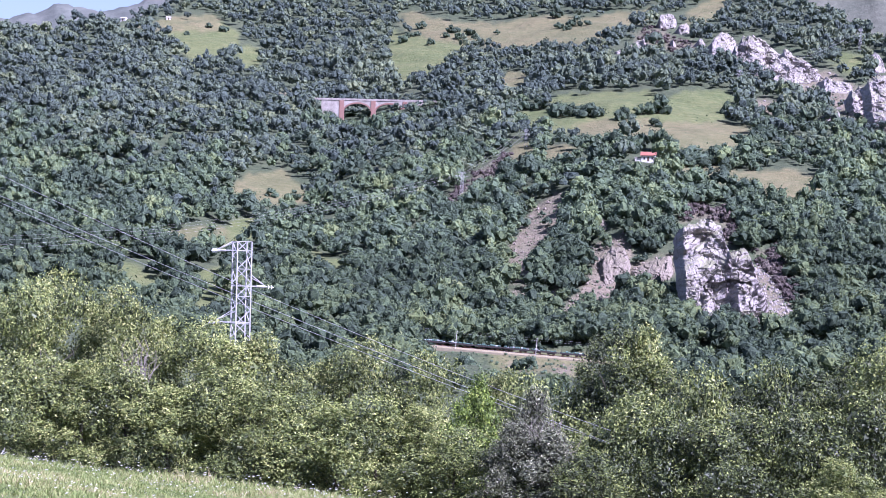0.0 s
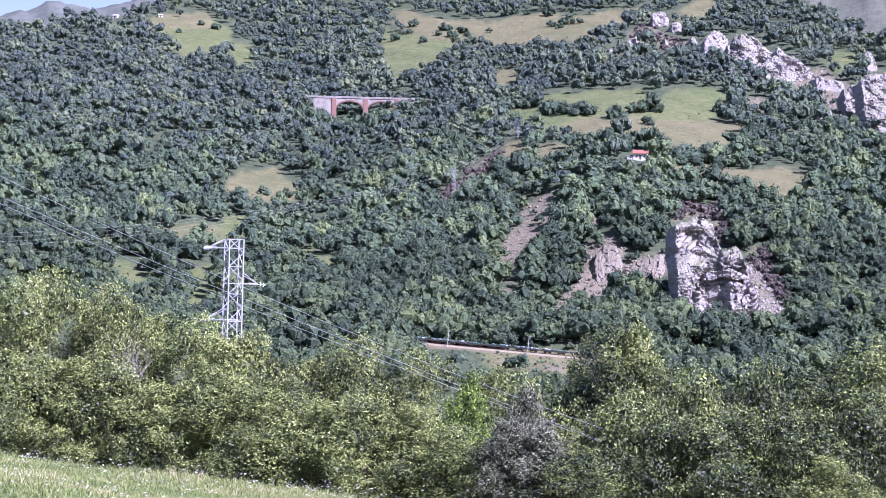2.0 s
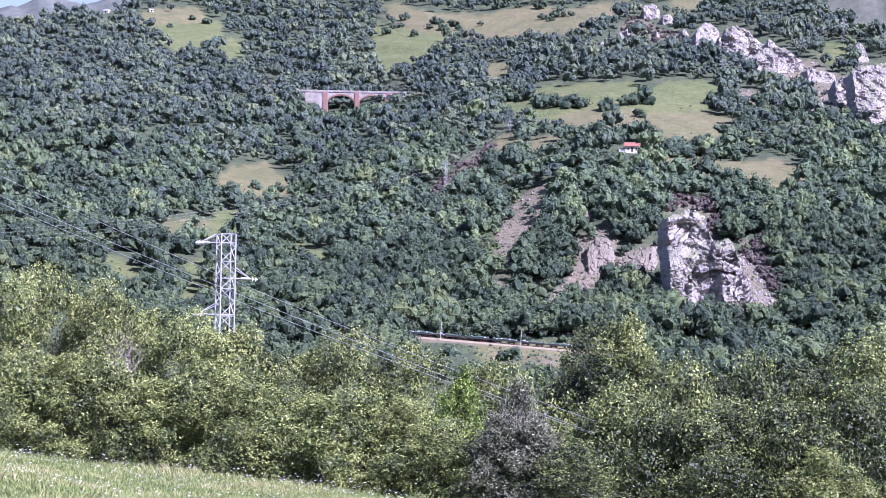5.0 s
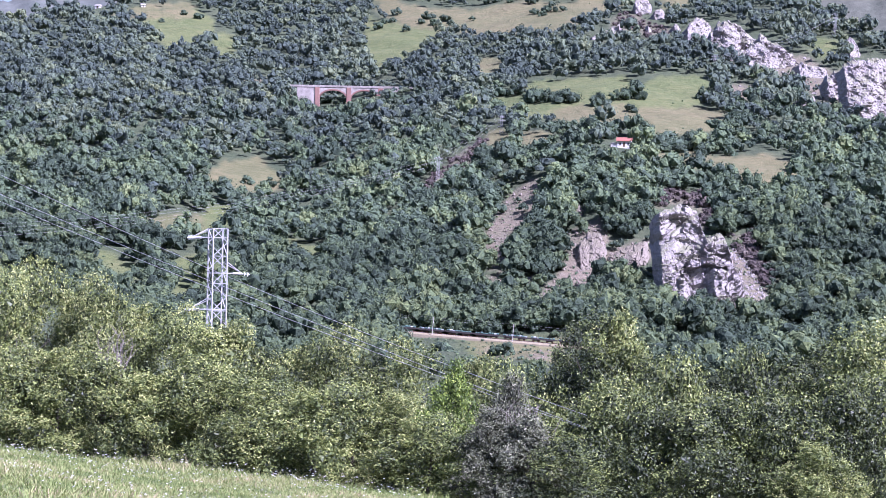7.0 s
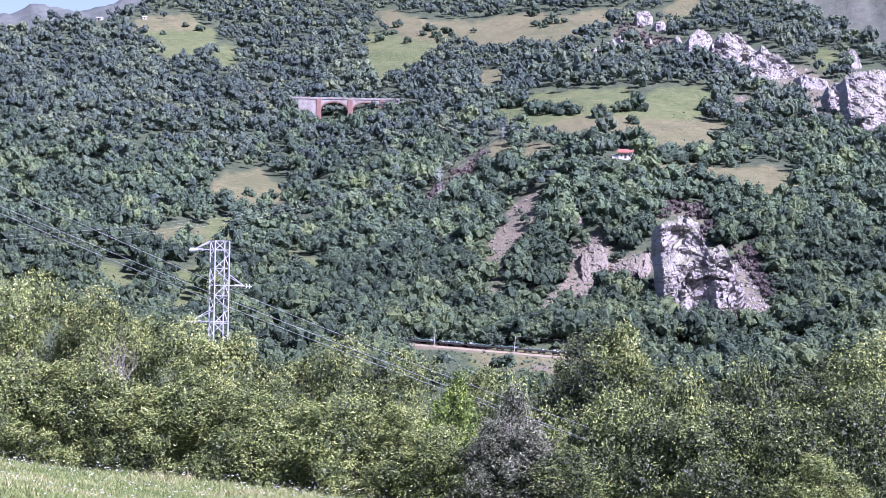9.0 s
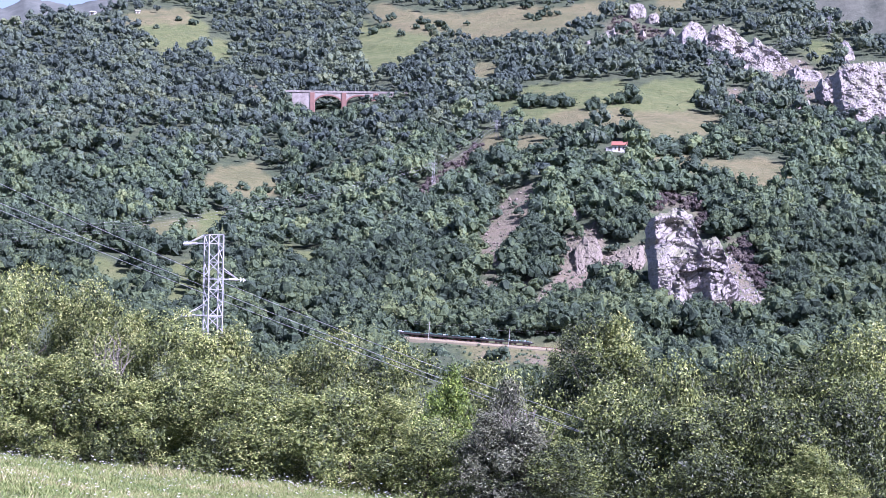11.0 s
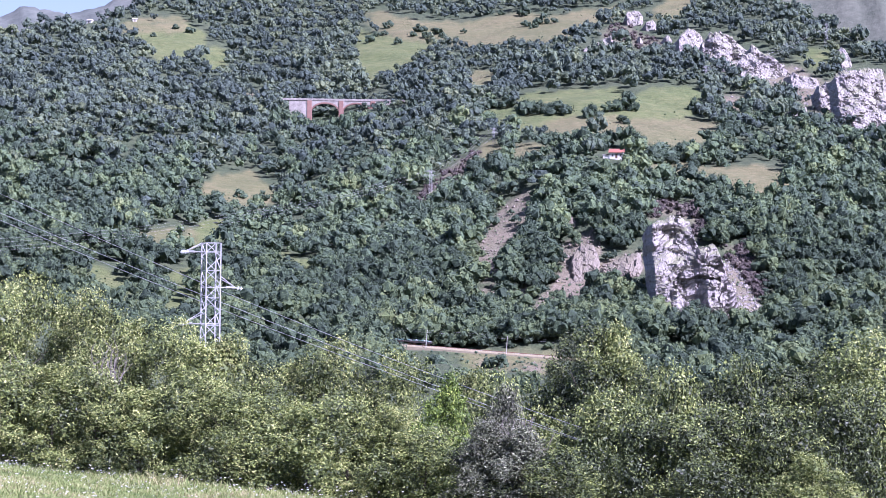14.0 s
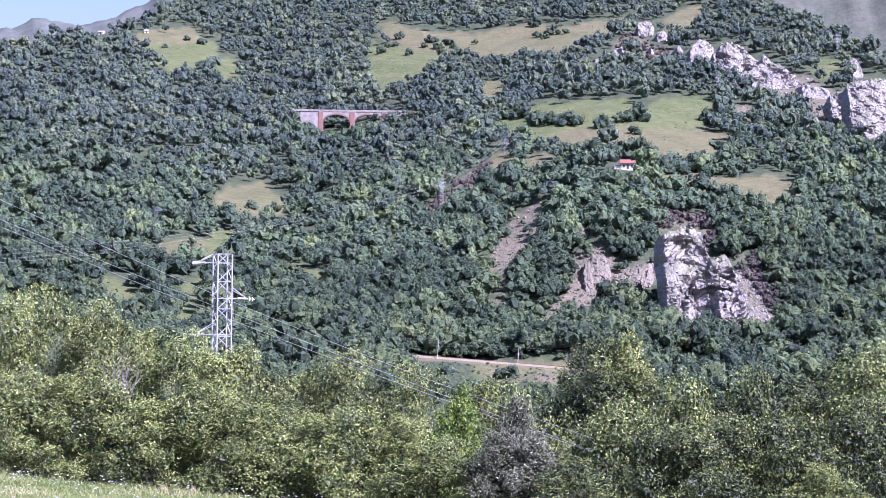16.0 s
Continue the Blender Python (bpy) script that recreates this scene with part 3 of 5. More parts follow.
upper_rock([(1502, 172), (1512, 154), (1530, 151), (1545, 150), (1558, 154), (1570, 150), (1584, 158)], [(1502, 184), (1530, 202), (1560, 216), (1584, 222)], 25, "broad cliff of pale limestone with dark clefts", bed=3.6, joint=6)
upper_rock([(1540, 150), (1556, 128), (1572, 122), (1590, 126), (1610, 118), (1645, 125)], [(1540, 200), (1568, 230), (1645, 272)], 26, "tall pale limestone cliff above the woods", bed=3.6, joint=6)
upper_rock([(1541, 112), (1546, 92), (1555, 90), (1562, 100), (1573, 124)], [(1541, 122), (1573, 136)], 27, "narrow limestone pinnacle on the ridge", bed=2.4, out=1)
upper_rock([(1162, 46), (1170, 24), (1190, 22), (1199, 32)], [(1162, 50), (1199, 52)], 28, dip=20, bed=2.4)
upper_rock([(1196, 56), (1204, 42), (1216, 38), (1222, 46)], [(1196, 60), (1222, 60)], 29, dip=20, bed=2.0)
upper_rock([(1084, 92), (1100, 81), (1116, 76), (1130, 70), (1146, 63)], [(1084, 97), (1120, 95), (1146, 82)], 30, "broken pale limestone band among trees", dip=-20, bed=1.8)
upper_rock([(1184, 78), (1190, 66), (1198, 74)], [(1184, 82), (1198, 82)], 31, "small pale limestone boulder", dip=10, bed=1.4)
upper_rock([(1230, 76), (1240, 64), (1250, 74)], [(1230, 80), (1250, 82)], 32, "small pale limestone boulder", dip=10, bed=1.4)
upper_rock([(1454, 214), (1468, 201), (1484, 203), (1494, 216)], [(1454, 220), (1494, 222)], 45, "small pale limestone boulder below the cliffs", dip=20, bed=1.6)
upper_rock([(1058, 484), (1074, 444), (1090, 426), (1108, 430), (1121, 456)], [(1058, 504), (1086, 500), (1121, 478)], 41, "broken grey-brown rock face on the scree slope", BROWN_ROCK, 34, 2.4, 3.0, 1.25, 0.8, 0.34)
upper_rock([(1112, 478), (1140, 466), (1165, 458), (1196, 454)], [(1112, 496), (1150, 498), (1196, 488)], 42, "low brown rock band beside the crag", BROWN_ROCK, 70, 2.0, 2.4, 1.25, 0.8, 0.34)
upper_rock([(1048, 398), (1056, 384), (1070, 382), (1082, 402)], [(1048, 404), (1082, 406)], 43, "small brown rock face among trees", BROWN_ROCK, 34, 1.4, 2.4, 1.4, 0.8, 0.34)
upper_rock([(998, 574), (1006, 556), (1020, 550), (1032, 560)], [(998, 584), (1032, 584)], 44, "small pinkish-brown rock face above the railway", BROWN_ROCK, 60, 1.2, 2.0, 1.4, 0.8, 0.34)


def build_scree():
    """Loose stones on the bare slopes and below the railway."""
    rng = np.random.default_rng(5)
    n = 26000
    b, e = rng.uniform(890, 1640, n), rng.uniform(56, 670, n)
    b[:2500], e[:2500] = rng.uniform(1275, 1430, 2500), rng.uniform(450, 580, 2500)
    ok = patch(b, e, BARE, 4) * np.where(e < 300, 0.55, 1.0) > rng.random(n)
    b, e = b[ok], e[ok]
    n = len(b)
    x, y, z = hillside(b, e)
    size = (0.22 + 0.85 * rng.random(n) ** 4) * np.where(e < 300, 1.2, np.where(e > 600, 0.5, 0.8))
    base = np.array([(1, 0, 0), (0, 1, 0), (-1, 0, 0), (0, -1, 0), (0, 0, 1), (0, 0, -1)], float)
    f = np.array([(0, 1, 4), (1, 2, 4), (2, 3, 4), (3, 0, 4), (1, 0, 5), (2, 1, 5), (3, 2, 5), (0, 3, 5)])
    v = base[None] * (0.6 + 0.8 * rng.random((n, 6, 3))) * size[:, None, None] + rng.normal(0, 0.12, (n, 6, 3)) * size[:, None, None]
    v += np.stack([x, y, z + size * 0.2], -1)[:, None, :]
    for sel, mat, label in (((e > 300) & (b < 1270), BROWN_ROCK, "loose grey-brown stones on bare slopes"), ((e <= 300) | (b >= 1270), LIMESTONE, "loose pale limestone rubble among the cliffs")):
        k = int(sel.sum())
        me = mesh_of("scree_stones", v[sel].reshape(-1, 3), (f[None] + 6 * np.arange(k)[:, None, None]).reshape(-1, 3), mat)
        tagged(new("scree_stones", me), label, "stones", kind="stuff")


build_scree()


# ---- far trees ----
def crown_proto(rng, quads, lobes, flat):
    """A unit crown (radius about 1, base at z = 0): lumpy leaf masses with small sprays standing off them. Returns (n, 3, 3)."""
    k = np.arange(lobes)
    turn = k * 2.4 + rng.uniform(0, 6.28)
    out = 0.82 * np.sqrt((k + 0.3) / lobes) * (0.8 + 0.4 * rng.random(lobes))
    high = (0.55 + 0.85 * rng.random(lobes)) * (1.1 - 0.45 * out)
    cs = np.stack([np.cos(turn) * out, np.sin(turn) * out, high * flat], -1)
    rs = 0.48 * (0.75 + 0.5 * rng.random(lobes)) * (1.35 if lobes < 4 else 1.0)
    bm = bmesh.new()
    for q in range(lobes):
        turned = Matrix.Rotation(rng.uniform(0, 3), 4, "Z") @ Matrix.Rotation(rng.uniform(0, 3), 4, "X")
        bmesh.ops.create_icosphere(bm, subdivisions=1, radius=float(rs[q]) * 0.72, matrix=Matrix.Translation(cs[q]) @ turned)
    for v in bm.verts:
        v.co += Vector(rng.normal(0, 0.075, 3))
    solid = np.array([[tuple(v.co) for v in f.verts] for f in bm.faces])
    bm.free()
    k = rng.integers(0, lobes, quads)
    d = rng.normal(0, 1, (quads, 3))
    d /= np.linalg.norm(d, axis=1)[:, None]
    d[:, 2] = np.where(d[:, 2] < -0.35, -d[:, 2], d[:, 2])
    c = cs[k] + d * (rs[k] * (0.62 + 0.5 * rng.random(quads)))[:, None]
    nrm = d + rng.normal(0, 0.45, (quads, 3)) + (0, 0, 0.15)
    nrm /= np.linalg.norm(nrm, axis=1)[:, None]
    t = np.cross(nrm, rng.normal(0, 1, (quads, 3)))
    t /= np.linalg.norm(t, axis=1)[:, None]
    w = np.cross(nrm, t)
    s = (0.055 + 0.06 * rng.random(quads))[:, None] * math.sqrt(260 / max(quads, 120))
    sprays = np.stack([c - t * s - nrm * s * 0.3, c + w * s * (0.9 + 0.5 * rng.random((quads, 1))), c + t * s - nrm * s * 0.3], 1)
    return np.concatenate([sprays, solid]), len(sprays)


def crowns(rng, protos, x, y, z, width, tall, tint):
    """All crowns in one set of arrays."""
    n = len(x)
    which = rng.integers(0, len(protos), n)
    V, T = [], []
    for p, (proto, outer) in enumerate(protos):
        sel = np.nonzero(which == p)[0]
        a = rng.random(len(sel)) * 6.283
        c, s = np.cos(a)[:, None, None], np.sin(a)[:, None, None]
        q = proto[None]
        vx = (q[..., 0] * c - q[..., 1] * s) * (width[sel] / 2)[:, None, None] + x[sel][:, None, None]
        vy = (q[..., 0] * s + q[..., 1] * c) * (width[sel] / 2)[:, None, None] + y[sel][:, None, None]
        vz = q[..., 2] * (tall[sel] / 2)[:, None, None] + z[sel][:, None, None]
        V.append(np.stack([vx, vy, vz], -1).reshape(-1, 3))
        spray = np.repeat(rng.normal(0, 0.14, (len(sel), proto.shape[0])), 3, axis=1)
        # Solid cores are tinted darker: the crown's inner shade is put into colour.
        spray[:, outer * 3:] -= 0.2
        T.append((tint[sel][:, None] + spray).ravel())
    V, T = np.concatenate(V), np.clip(np.concatenate(T), 0, 1 if tint.max() > 0.95 else 0.9)
    return V, np.arange(len(V)).reshape(-1, 3), T


def build_woods():
    rng = np.random.default_rng(11)
    near_kinds = [crown_proto(rng, 290, 9, 0.8 + 0.4 * rng.random()) for _ in range(12)]
    mid_kinds = [crown_proto(rng, 205, 7, 0.8 + 0.4 * rng.random()) for _ in range(12)]
    far_kinds = [crown_proto(rng, 98, 5, 0.8 + 0.4 * rng.random()) for _ in range(12)]
    spots = []
    for e0, e1, db, de in ((-64, 240, 11.5, 7.6), (240, 712, 15.5, 10.8)):
        gb, ge = np.meshgrid(np.arange(-40, 1650, db), np.arange(e0, e1, de))
        spots.append(np.stack([gb + rng.uniform(-0.55, 0.55, gb.shape) * db, ge + rng.uniform(-0.55, 0.55, ge.shape) * de], -1).reshape(-1, 2))
    b, e = np.concatenate(spots).T
    seen = e < 48 + np.interp(b, [0, 100, 200, 300, 400, 480, 560, 700, 800, 950, 1000, 1060, 1110, 1160, 1200, 1280, 1350, 1500], [520, 505, 535, 560, 590, 610, 640, 640, 655, 690, 650, 590, 570, 610, 650, 690, 655, 625])
    b, e = b[seen], e[seen]
    bx, ez = sight(b, e)
    above = (500 - ez / UNIT) > skyline(784 + bx / UNIT) + 1
    b, e = b[above], e[above]
    fields = MEADOWS + DRY_MEADOWS
    open_land = np.max([patch(b, e - k, fields, 3) for k in (-2, 7, 14, 20)] + [patch(b, e - 28, fields, 3) * (e > 270)], axis=0)
    bare = np.max([patch(b, e - k, BARE + THICKETS) for k in (-2, 10)], axis=0)
    keep = (rng.random(len(b)) > open_land * 1.1) & (rng.random(len(b)) > bare * 0.93)
    b, e, bare = b[keep], e[keep], bare[keep]
    x, y, z = hillside(b, e)
    # nothing on or close before the railway
    rel_x, rel_y = x - RAIL_L[0], y - RAIL_L[1]
    along, side = rel_x * RAIL_FLAT[0] + rel_y * RAIL_FLAT[1], rel_x * RAIL_SIDE[0] + rel_y * RAIL_SIDE[1]
    ok = ~((along > -8) & (along < RAIL_LEN + 6) & (side > -7.5) & (side < 45)) & ~((np.abs(side) < 7) & (along > -10) & (along < RAIL_LEN + 70))
    # the crag, the hut and the viaduct stand free
    for top, bottom in ROCKS:
        hi, lo = np.interp(b, *zip(*top)), np.interp(b, *zip(*bottom))
        ok &= ~((b > top[0][0] - 5) & (b < top[-1][0] + 5) & (e > hi + 3) & (e < lo + (26 if top[0][0] < 1260 and bottom[0][1] > 450 else 10)))
    ok &= ~((b > 205) & (b < 234) & (e > 30) & (e < 62)) & ~((b > 284) & (b < 312) & (e > 30) & (e < 58))
    ok &= ~((b > 1110) & (b < 1175) & (e > 268) & (e < 318))
    ok &= ~((b > 560) & (b < 690) & (y < 1312) & (e < np.where(b < 590, 210, 232)))
    ok &= ~((b > 772) & (b < 1036) & (e > 598 + (b - 780) * 0.09) & (e < 684))
    b, e, x, y, z, bare = b[ok], e[ok], x[ok], y[ok], z[ok], bare[ok]
    # a row of trees on the cutting behind the railway
    s2 = np.arange(-24, RAIL_LEN + 40, 0.42)
    d2 = -5.6 - 16 * rng.random(len(s2)) ** 1.3
    x2, y2 = RAIL_L[0] + RAIL_FLAT[0] * s2 + RAIL_SIDE[0] * d2, RAIL_L[1] + RAIL_FLAT[1] * s2 + RAIL_SIDE[1] * d2
    z2 = height(x2, y2)
    b2, e2 = sheet_of(x2, y2, z2)
    b, e, x, y, z, bare = (np.concatenate(p) for p in ((b, b2), (e, e2), (x, x2), (y, y2), (z, z2), (bare, 0 * s2)))
    n = len(b)
    stand = 0.5 + 0.25 * np.sin(b / 61 + e / 43) + 0.25 * np.sin(b / 29 - e / 37 + 2)
    width = 1.08 * (4.4 + 5.6 * rng.random(n) ** 1.6 + 1.6 * stand) * np.where(bare > 0.3, 0.5, 1)
    tall = width * (0.85 + 0.45 * rng.random(n))
    tint = np.clip(0.34 + 0.30 * (stand - 0.5) + rng.normal(0, 0.23, n) + np.where(e > 540, 0.12, 0) + np.where((b > 1380) & (e < 140), 0.1, 0), 0, 0.93)
    under = ((b > 690) & (b < 770) & (e > 170) & (e < 224)) | ((b > 772) & (b < 1036) & (e > 660) & (e < 725))
    width, tall = np.where(under, width * 0.6, width), np.where(under, tall * 0.6, tall)
    by_rail = np.clip((np.abs((x - RAIL_L[0]) * RAIL_SIDE[0] + (y - RAIL_L[1]) * RAIL_SIDE[1]) - 3.5) / 6, 0.3, 1)
    width, tall = width * by_rail, tall * by_rail
    z = z + 0.1 * tall
    zone = y + rng.normal(0, 70, n)
    for name, sel, kinds, mat, label in (("valley_woods", y < 925, near_kinds, FAR_LEAF, "dense broadleaf woods at the foot of the mountain"), ("lower_woods", (y >= 925) & (zone < 1150), mid_kinds, FAR_LEAF, "dense mixed broadleaf woods on the lower slopes"), ("upper_woods", (y >= 925) & (zone >= 1150), far_kinds, HAZED_UPPER_LEAF, "dense mixed broadleaf woods on the upper mountain slopes")):
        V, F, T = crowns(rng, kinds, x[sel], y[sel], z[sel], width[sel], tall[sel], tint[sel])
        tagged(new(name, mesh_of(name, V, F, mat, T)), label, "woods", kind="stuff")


build_woods()


def build_scrub():
    """Low shrubs on the bare slopes, along the edges of the pastures and under the railway."""
    rng = np.random.default_rng(31)
    kinds = [crown_proto(rng, 12, 1, 0.5) for _ in range(8)]
    b, e = rng.uniform(-60, 1640, 17000), rng.uniform(20, 690, 17000)
    b[:260], e[:260] = rng.uniform(790, 1045, 260), rng.uniform(618, 672, 260)
    bare = patch(b, e, BARE)
    field_in = patch(b, e, MEADOWS + DRY_MEADOWS, 10)
    want = np.where(bare > 0.05, 0.8, np.where(field_in > 0.05, np.where(field_in < 0.6, 0.22, 0.02), 0.3))
    keep = rng.random(len(b)) < want
    keep &= ~((b > 565) & (b < 765) & (e > 168) & (e < 200)) & ~((b > 1118) & (b < 1172) & (e > 262) & (e < 292))
    x, y, z = hillside(b, e)
    rel_x, rel_y = x - RAIL_L[0], y - RAIL_L[1]
    side = rel_x * RAIL_SIDE[0] + rel_y * RAIL_SIDE[1]
    keep |= (b > 790) & (b < 1045) & (e > 618) & (e < 672)
    keep &= np.abs(side) > 5.5
    x, y, z = x[keep], y[keep], z[keep]
    n = len(x)
    w = 1.0 + 1.8 * rng.random(n) ** 2
    V, F, T = crowns(rng, kinds, x, y, z - 0.1, w, w * (0.7 + 0.4 * rng.random(n)), np.clip(rng.normal(0.5, 0.2, n), 0, 0.9))
    tagged(new("scrub", mesh_of("scrub", V, F, FAR_LEAF, T)), "low green scrub on bare slopes and pasture edges", "shrubs", kind="stuff")
    b, e = rng.uniform(740, 1430, 9000), rng.uniform(45, 550, 9000)
    keep = patch(b, e, THICKETS) > rng.random(len(b))
    x, y, z = hillside(b[keep], e[keep])
    n = len(x)
    w = 2.0 + 3.0 * rng.random(n)
    kinds = [crown_proto(rng, 70, 3, 0.7) for _ in range(5)]
    V, F, T = crowns(rng, kinds, x, y, z - 0.1, w, w * (0.8 + 0.5 * rng.random(n)), np.clip(rng.normal(0.5, 0.25, n), 0, 0.9))
    tagged(new("dry_thicket", mesh_of("dry_thicket", V, F, DRY_LEAF, T)), "leafless purple-brown thicket on the steep slope", "shrubs", kind="stuff")


build_scrub()


def tree_trunk(rng, h, r):
    """A tapered, slightly bent trunk with limbs."""
    bm = bmesh.new()
    p = Vector((0, 0, -0.6))
    top = []
    for i in range(5):
        q = p + Vector((rng.normal(0, 0.05 * h / 5), rng.normal(0, 0.05 * h / 5), h / 5))
        tube(bm, p, q, r * (1 - i / 6), r * (1 - (i + 1) / 6), 7)
        if i > 0:
            for _ in range(2):
                a = rng.uniform(0, 6.283)
                l = h * rng.uniform(0.14, 0.26)
                m = q + Vector((math.cos(a) * l * 0.6, math.sin(a) * l * 0.6, l * 0.45))
                tube(bm, q, m, r * 0.2, r * 0.11, 5)
                tube(bm, m, m + Vector((math.cos(a) * l * 0.3, math.sin(a) * l * 0.3, l * 0.5)), r * 0.11, r * 0.04, 5)
        p = q
    return bm


def lone_tree(rng, b, e, width, tall, tint, label, category="tree"):
    """A single tree or bush standing in the open on the hillside."""
    x, y, z = (float(v) for v in hillside(b, e))
    t = thing(category, Matrix.Translation((x, y, z)), label, category, "trees in the pastures")
    part("trunk", tree_trunk(rng, tall * 0.4, 0.12 + tall * 0.015), BARK, t)
    V, F, T = crowns(rng, [crown_proto(rng, 420, 11, 1.1)], np.zeros(1), np.zeros(1), np.full(1, -tall * 0.17), np.full(1, width), np.full(1, tall * 0.95), np.full(1, tint))
    c = new("crown", mesh_of("crown", V, F, FAR_LEAF, T))
    c.parent = t


rng = np.random.default_rng(23)
for b, e, w in ((992, 204, 9), (1012, 206, 8), (1048, 207, 10), (1104, 211, 8), (1030, 205, 6), (1135, 205, 6), (762, 80, 5), (712, 78, 6), (800, 62, 7), (830, 64, 6), (985, 34, 7), (1018, 46, 8),
                (905, 190, 6), (930, 192, 6), (955, 190, 7), (1230, 285, 10), (1265, 288, 9), (1310, 292, 9), (1090, 270, 9), (1125, 262, 9), (1185, 280, 10), (745, 52, 6), (1120, 268, 6), (1182, 262, 8), (1290, 200, 7)):
    w *= 1.4
    lone_tree(rng, b, e, w, w * rng.uniform(0.9, 1.15), rng.uniform(0.1, 0.42), "round dark green bush standing in a mountain pasture")
for b, e, w in ((722, 64, 6), (738, 62, 6), (790, 68, 6), (812, 70, 7), (842, 70, 6), (905, 30, 6), (925, 28, 7), (945, 30, 6), (990, 50, 7), (1005, 52, 6), (1040, 46, 6), (880, 62, 5), (1150, 205, 7), (1160, 222, 7),
                (1215, 292, 8), (1245, 294, 8), (1285, 298, 8), (1335, 300, 7), (1060, 268, 7), (1075, 262, 8), (1100, 258, 8), (975, 196, 6), (370, 50, 6), (330, 60, 5), (395, 58, 8), (480, 350, 6), (440, 352, 7), (520, 352, 7)):
    lone_tree(rng, b, e, w, w * rng.uniform(0.9, 1.15), rng.uniform(0.1, 0.4), "leafy dark green tree at the edge of a pasture")
for b, e, w, tall in ((584, 226, 11, 13), (570, 222, 11, 14), (548, 233, 11, 18), (561, 235, 11, 17.5), (574, 236, 10, 16), (588, 236, 9, 12), (600, 238, 10, 12), (628, 238, 11, 12.5), (648, 238, 10, 12.5), (612, 240, 9, 12), (666, 236, 10, 12), (622, 206, 9, 5), (646, 207, 9, 5), (682, 226, 10, 11), (700, 226, 10, 10.5), (716, 224, 9, 9.5), (738, 215, 9, 8.5), (760, 212, 9, 9)):
    lone_tree(rng, b, e, w, tall * 1.2, rng.uniform(0.3, 0.6), "broadleaf tree in front of the stone viaduct")
for b, e, w in ((935, 657, 8), (820, 640, 10), (938, 640, 7), (918, 656, 7)):
    lone_tree(rng, b, e, w * 0.8, w * 0.85, 0.3, "dark green bush on the bank below the railway")
lone_tree(rng, 1166, 204, 15, 15, 0.25, "large dark green tree between two pastures")
lone_tree(rng, 1318, 192, 6.5, 6, 1.0, "reddish-brown leaved bush beside a bare patch")


# ---- the railway ----
def along_rail(s, side=0.0, up=0.0):
    p = RAIL_L + RAIL_DIR * s
    return Vector((p[0] + RAIL_SIDE[0] * side, p[1] + RAIL_SIDE[1] * side, p[2] + up))


RAIL_TURN = Matrix(((*RAIL_DIR[:3],), (-RAIL_SIDE[0], -RAIL_SIDE[1], 0), (0, 0, 1))).transposed()
RAIL_TURN.col[1] = RAIL_TURN.col[1] - RAIL_TURN.col[0] * RAIL_TURN.col[1].dot(RAIL_TURN.col[0])
RAIL_TURN.col[2] = RAIL_TURN.col[0].cross(RAIL_TURN.col[1])
RAIL_TURN = RAIL_TURN.normalized().to_4x4()


def rail_pose(s, up=0.0):
    return Matrix.Translation(along_rail(s, 0, up)) @ RAIL_TURN


def build_railway():
    bed = thing("railway_track", rail_pose(0), "single railway track on a tan ballast bank", "railway", kind="structure")
    bm = bmesh.new()
    n = 60
    prof = [(-3.6, -1.3), (-2.3, -0.25), (2.3, -0.25), (3.6, -1.3)]
    rings = []
    for i in range(n + 1):
        s = -60 + (RAIL_LEN + 130) * i / n
        rings.append([bm.verts.new((s, -y + 0.12 * math.sin(i * 2.1 + y), z + 0.05 * math.sin(i * 3.7 + y))) for y, z in prof])
    for a, b in zip(rings, rings[1:]):
        for j in range(3):
            bm.faces.new((a[j], a[j + 1], b[j + 1], b[j]))
    part("ballast_bed", bm, BALLAST, bed)
    for y in (-0.83, 0.83):
        bm = bmesh.new()
        block(bm, -60, RAIL_LEN + 70, y - 0.04, y + 0.04, -0.17, 0.0)
        part("rail", bm, RUST, bed)
    bm = bmesh.new()
    block(bm, -0.13, 0.13, -1.3, 1.3, -0.32, -0.16)
    me = bpy.data.meshes.new("sleeper")
    bm.to_mesh(me)
    bm.free()
    me.materials.append(CONCRETE)
    for i in range(140):
        o = new("sleeper", me)
        o.parent, o.location = bed, (-8 + i * 0.62, 0, 0)
    bm = bmesh.new()
    block(bm, -30, RAIL_LEN + 40, -4.6, -3.9, -2.4, -0.75)
    part("retaining_wall", bm, TAN_WALL, bed, "low tan concrete retaining wall under the ballast")


build_railway()


def catenary_mast(s):
    m = thing("catenary_mast", rail_pose(s), "slim grey overhead line mast beside the railway", "mast", "catenary masts")
    bm = bmesh.new()
    tube(bm, (0, -3.4, -1.6), (0, -3.4, 5.6), 0.13, 0.09, 8)
    part("pole", bm, CONCRETE, m)
    bm = bmesh.new()
    beam(bm, (0, -3.4, 5.0), (0, 0.2, 5.4), 0.07)
    beam(bm, (0, -3.4, 4.5), (0, 0.2, 4.6), 0.05)
    part("bracket", bm, GALVANISED, m)


for s in (5.4, 33.5, 62):
    catenary_mast(s)


def cable(name, points, radius, label, group):
    cu = bpy.data.curves.new(name, "CURVE")
    cu.dimensions, cu.bevel_depth, cu.bevel_resolution = "3D", radius, 1
    sp = cu.splines.new("POLY")
    sp.points.add(len(points) - 1)
    for q, p in zip(sp.points, points):
        q.co = (*p, 1)
    cu.materials.append(WIRE)
    return tagged(new(name, cu), label, "cable", group)


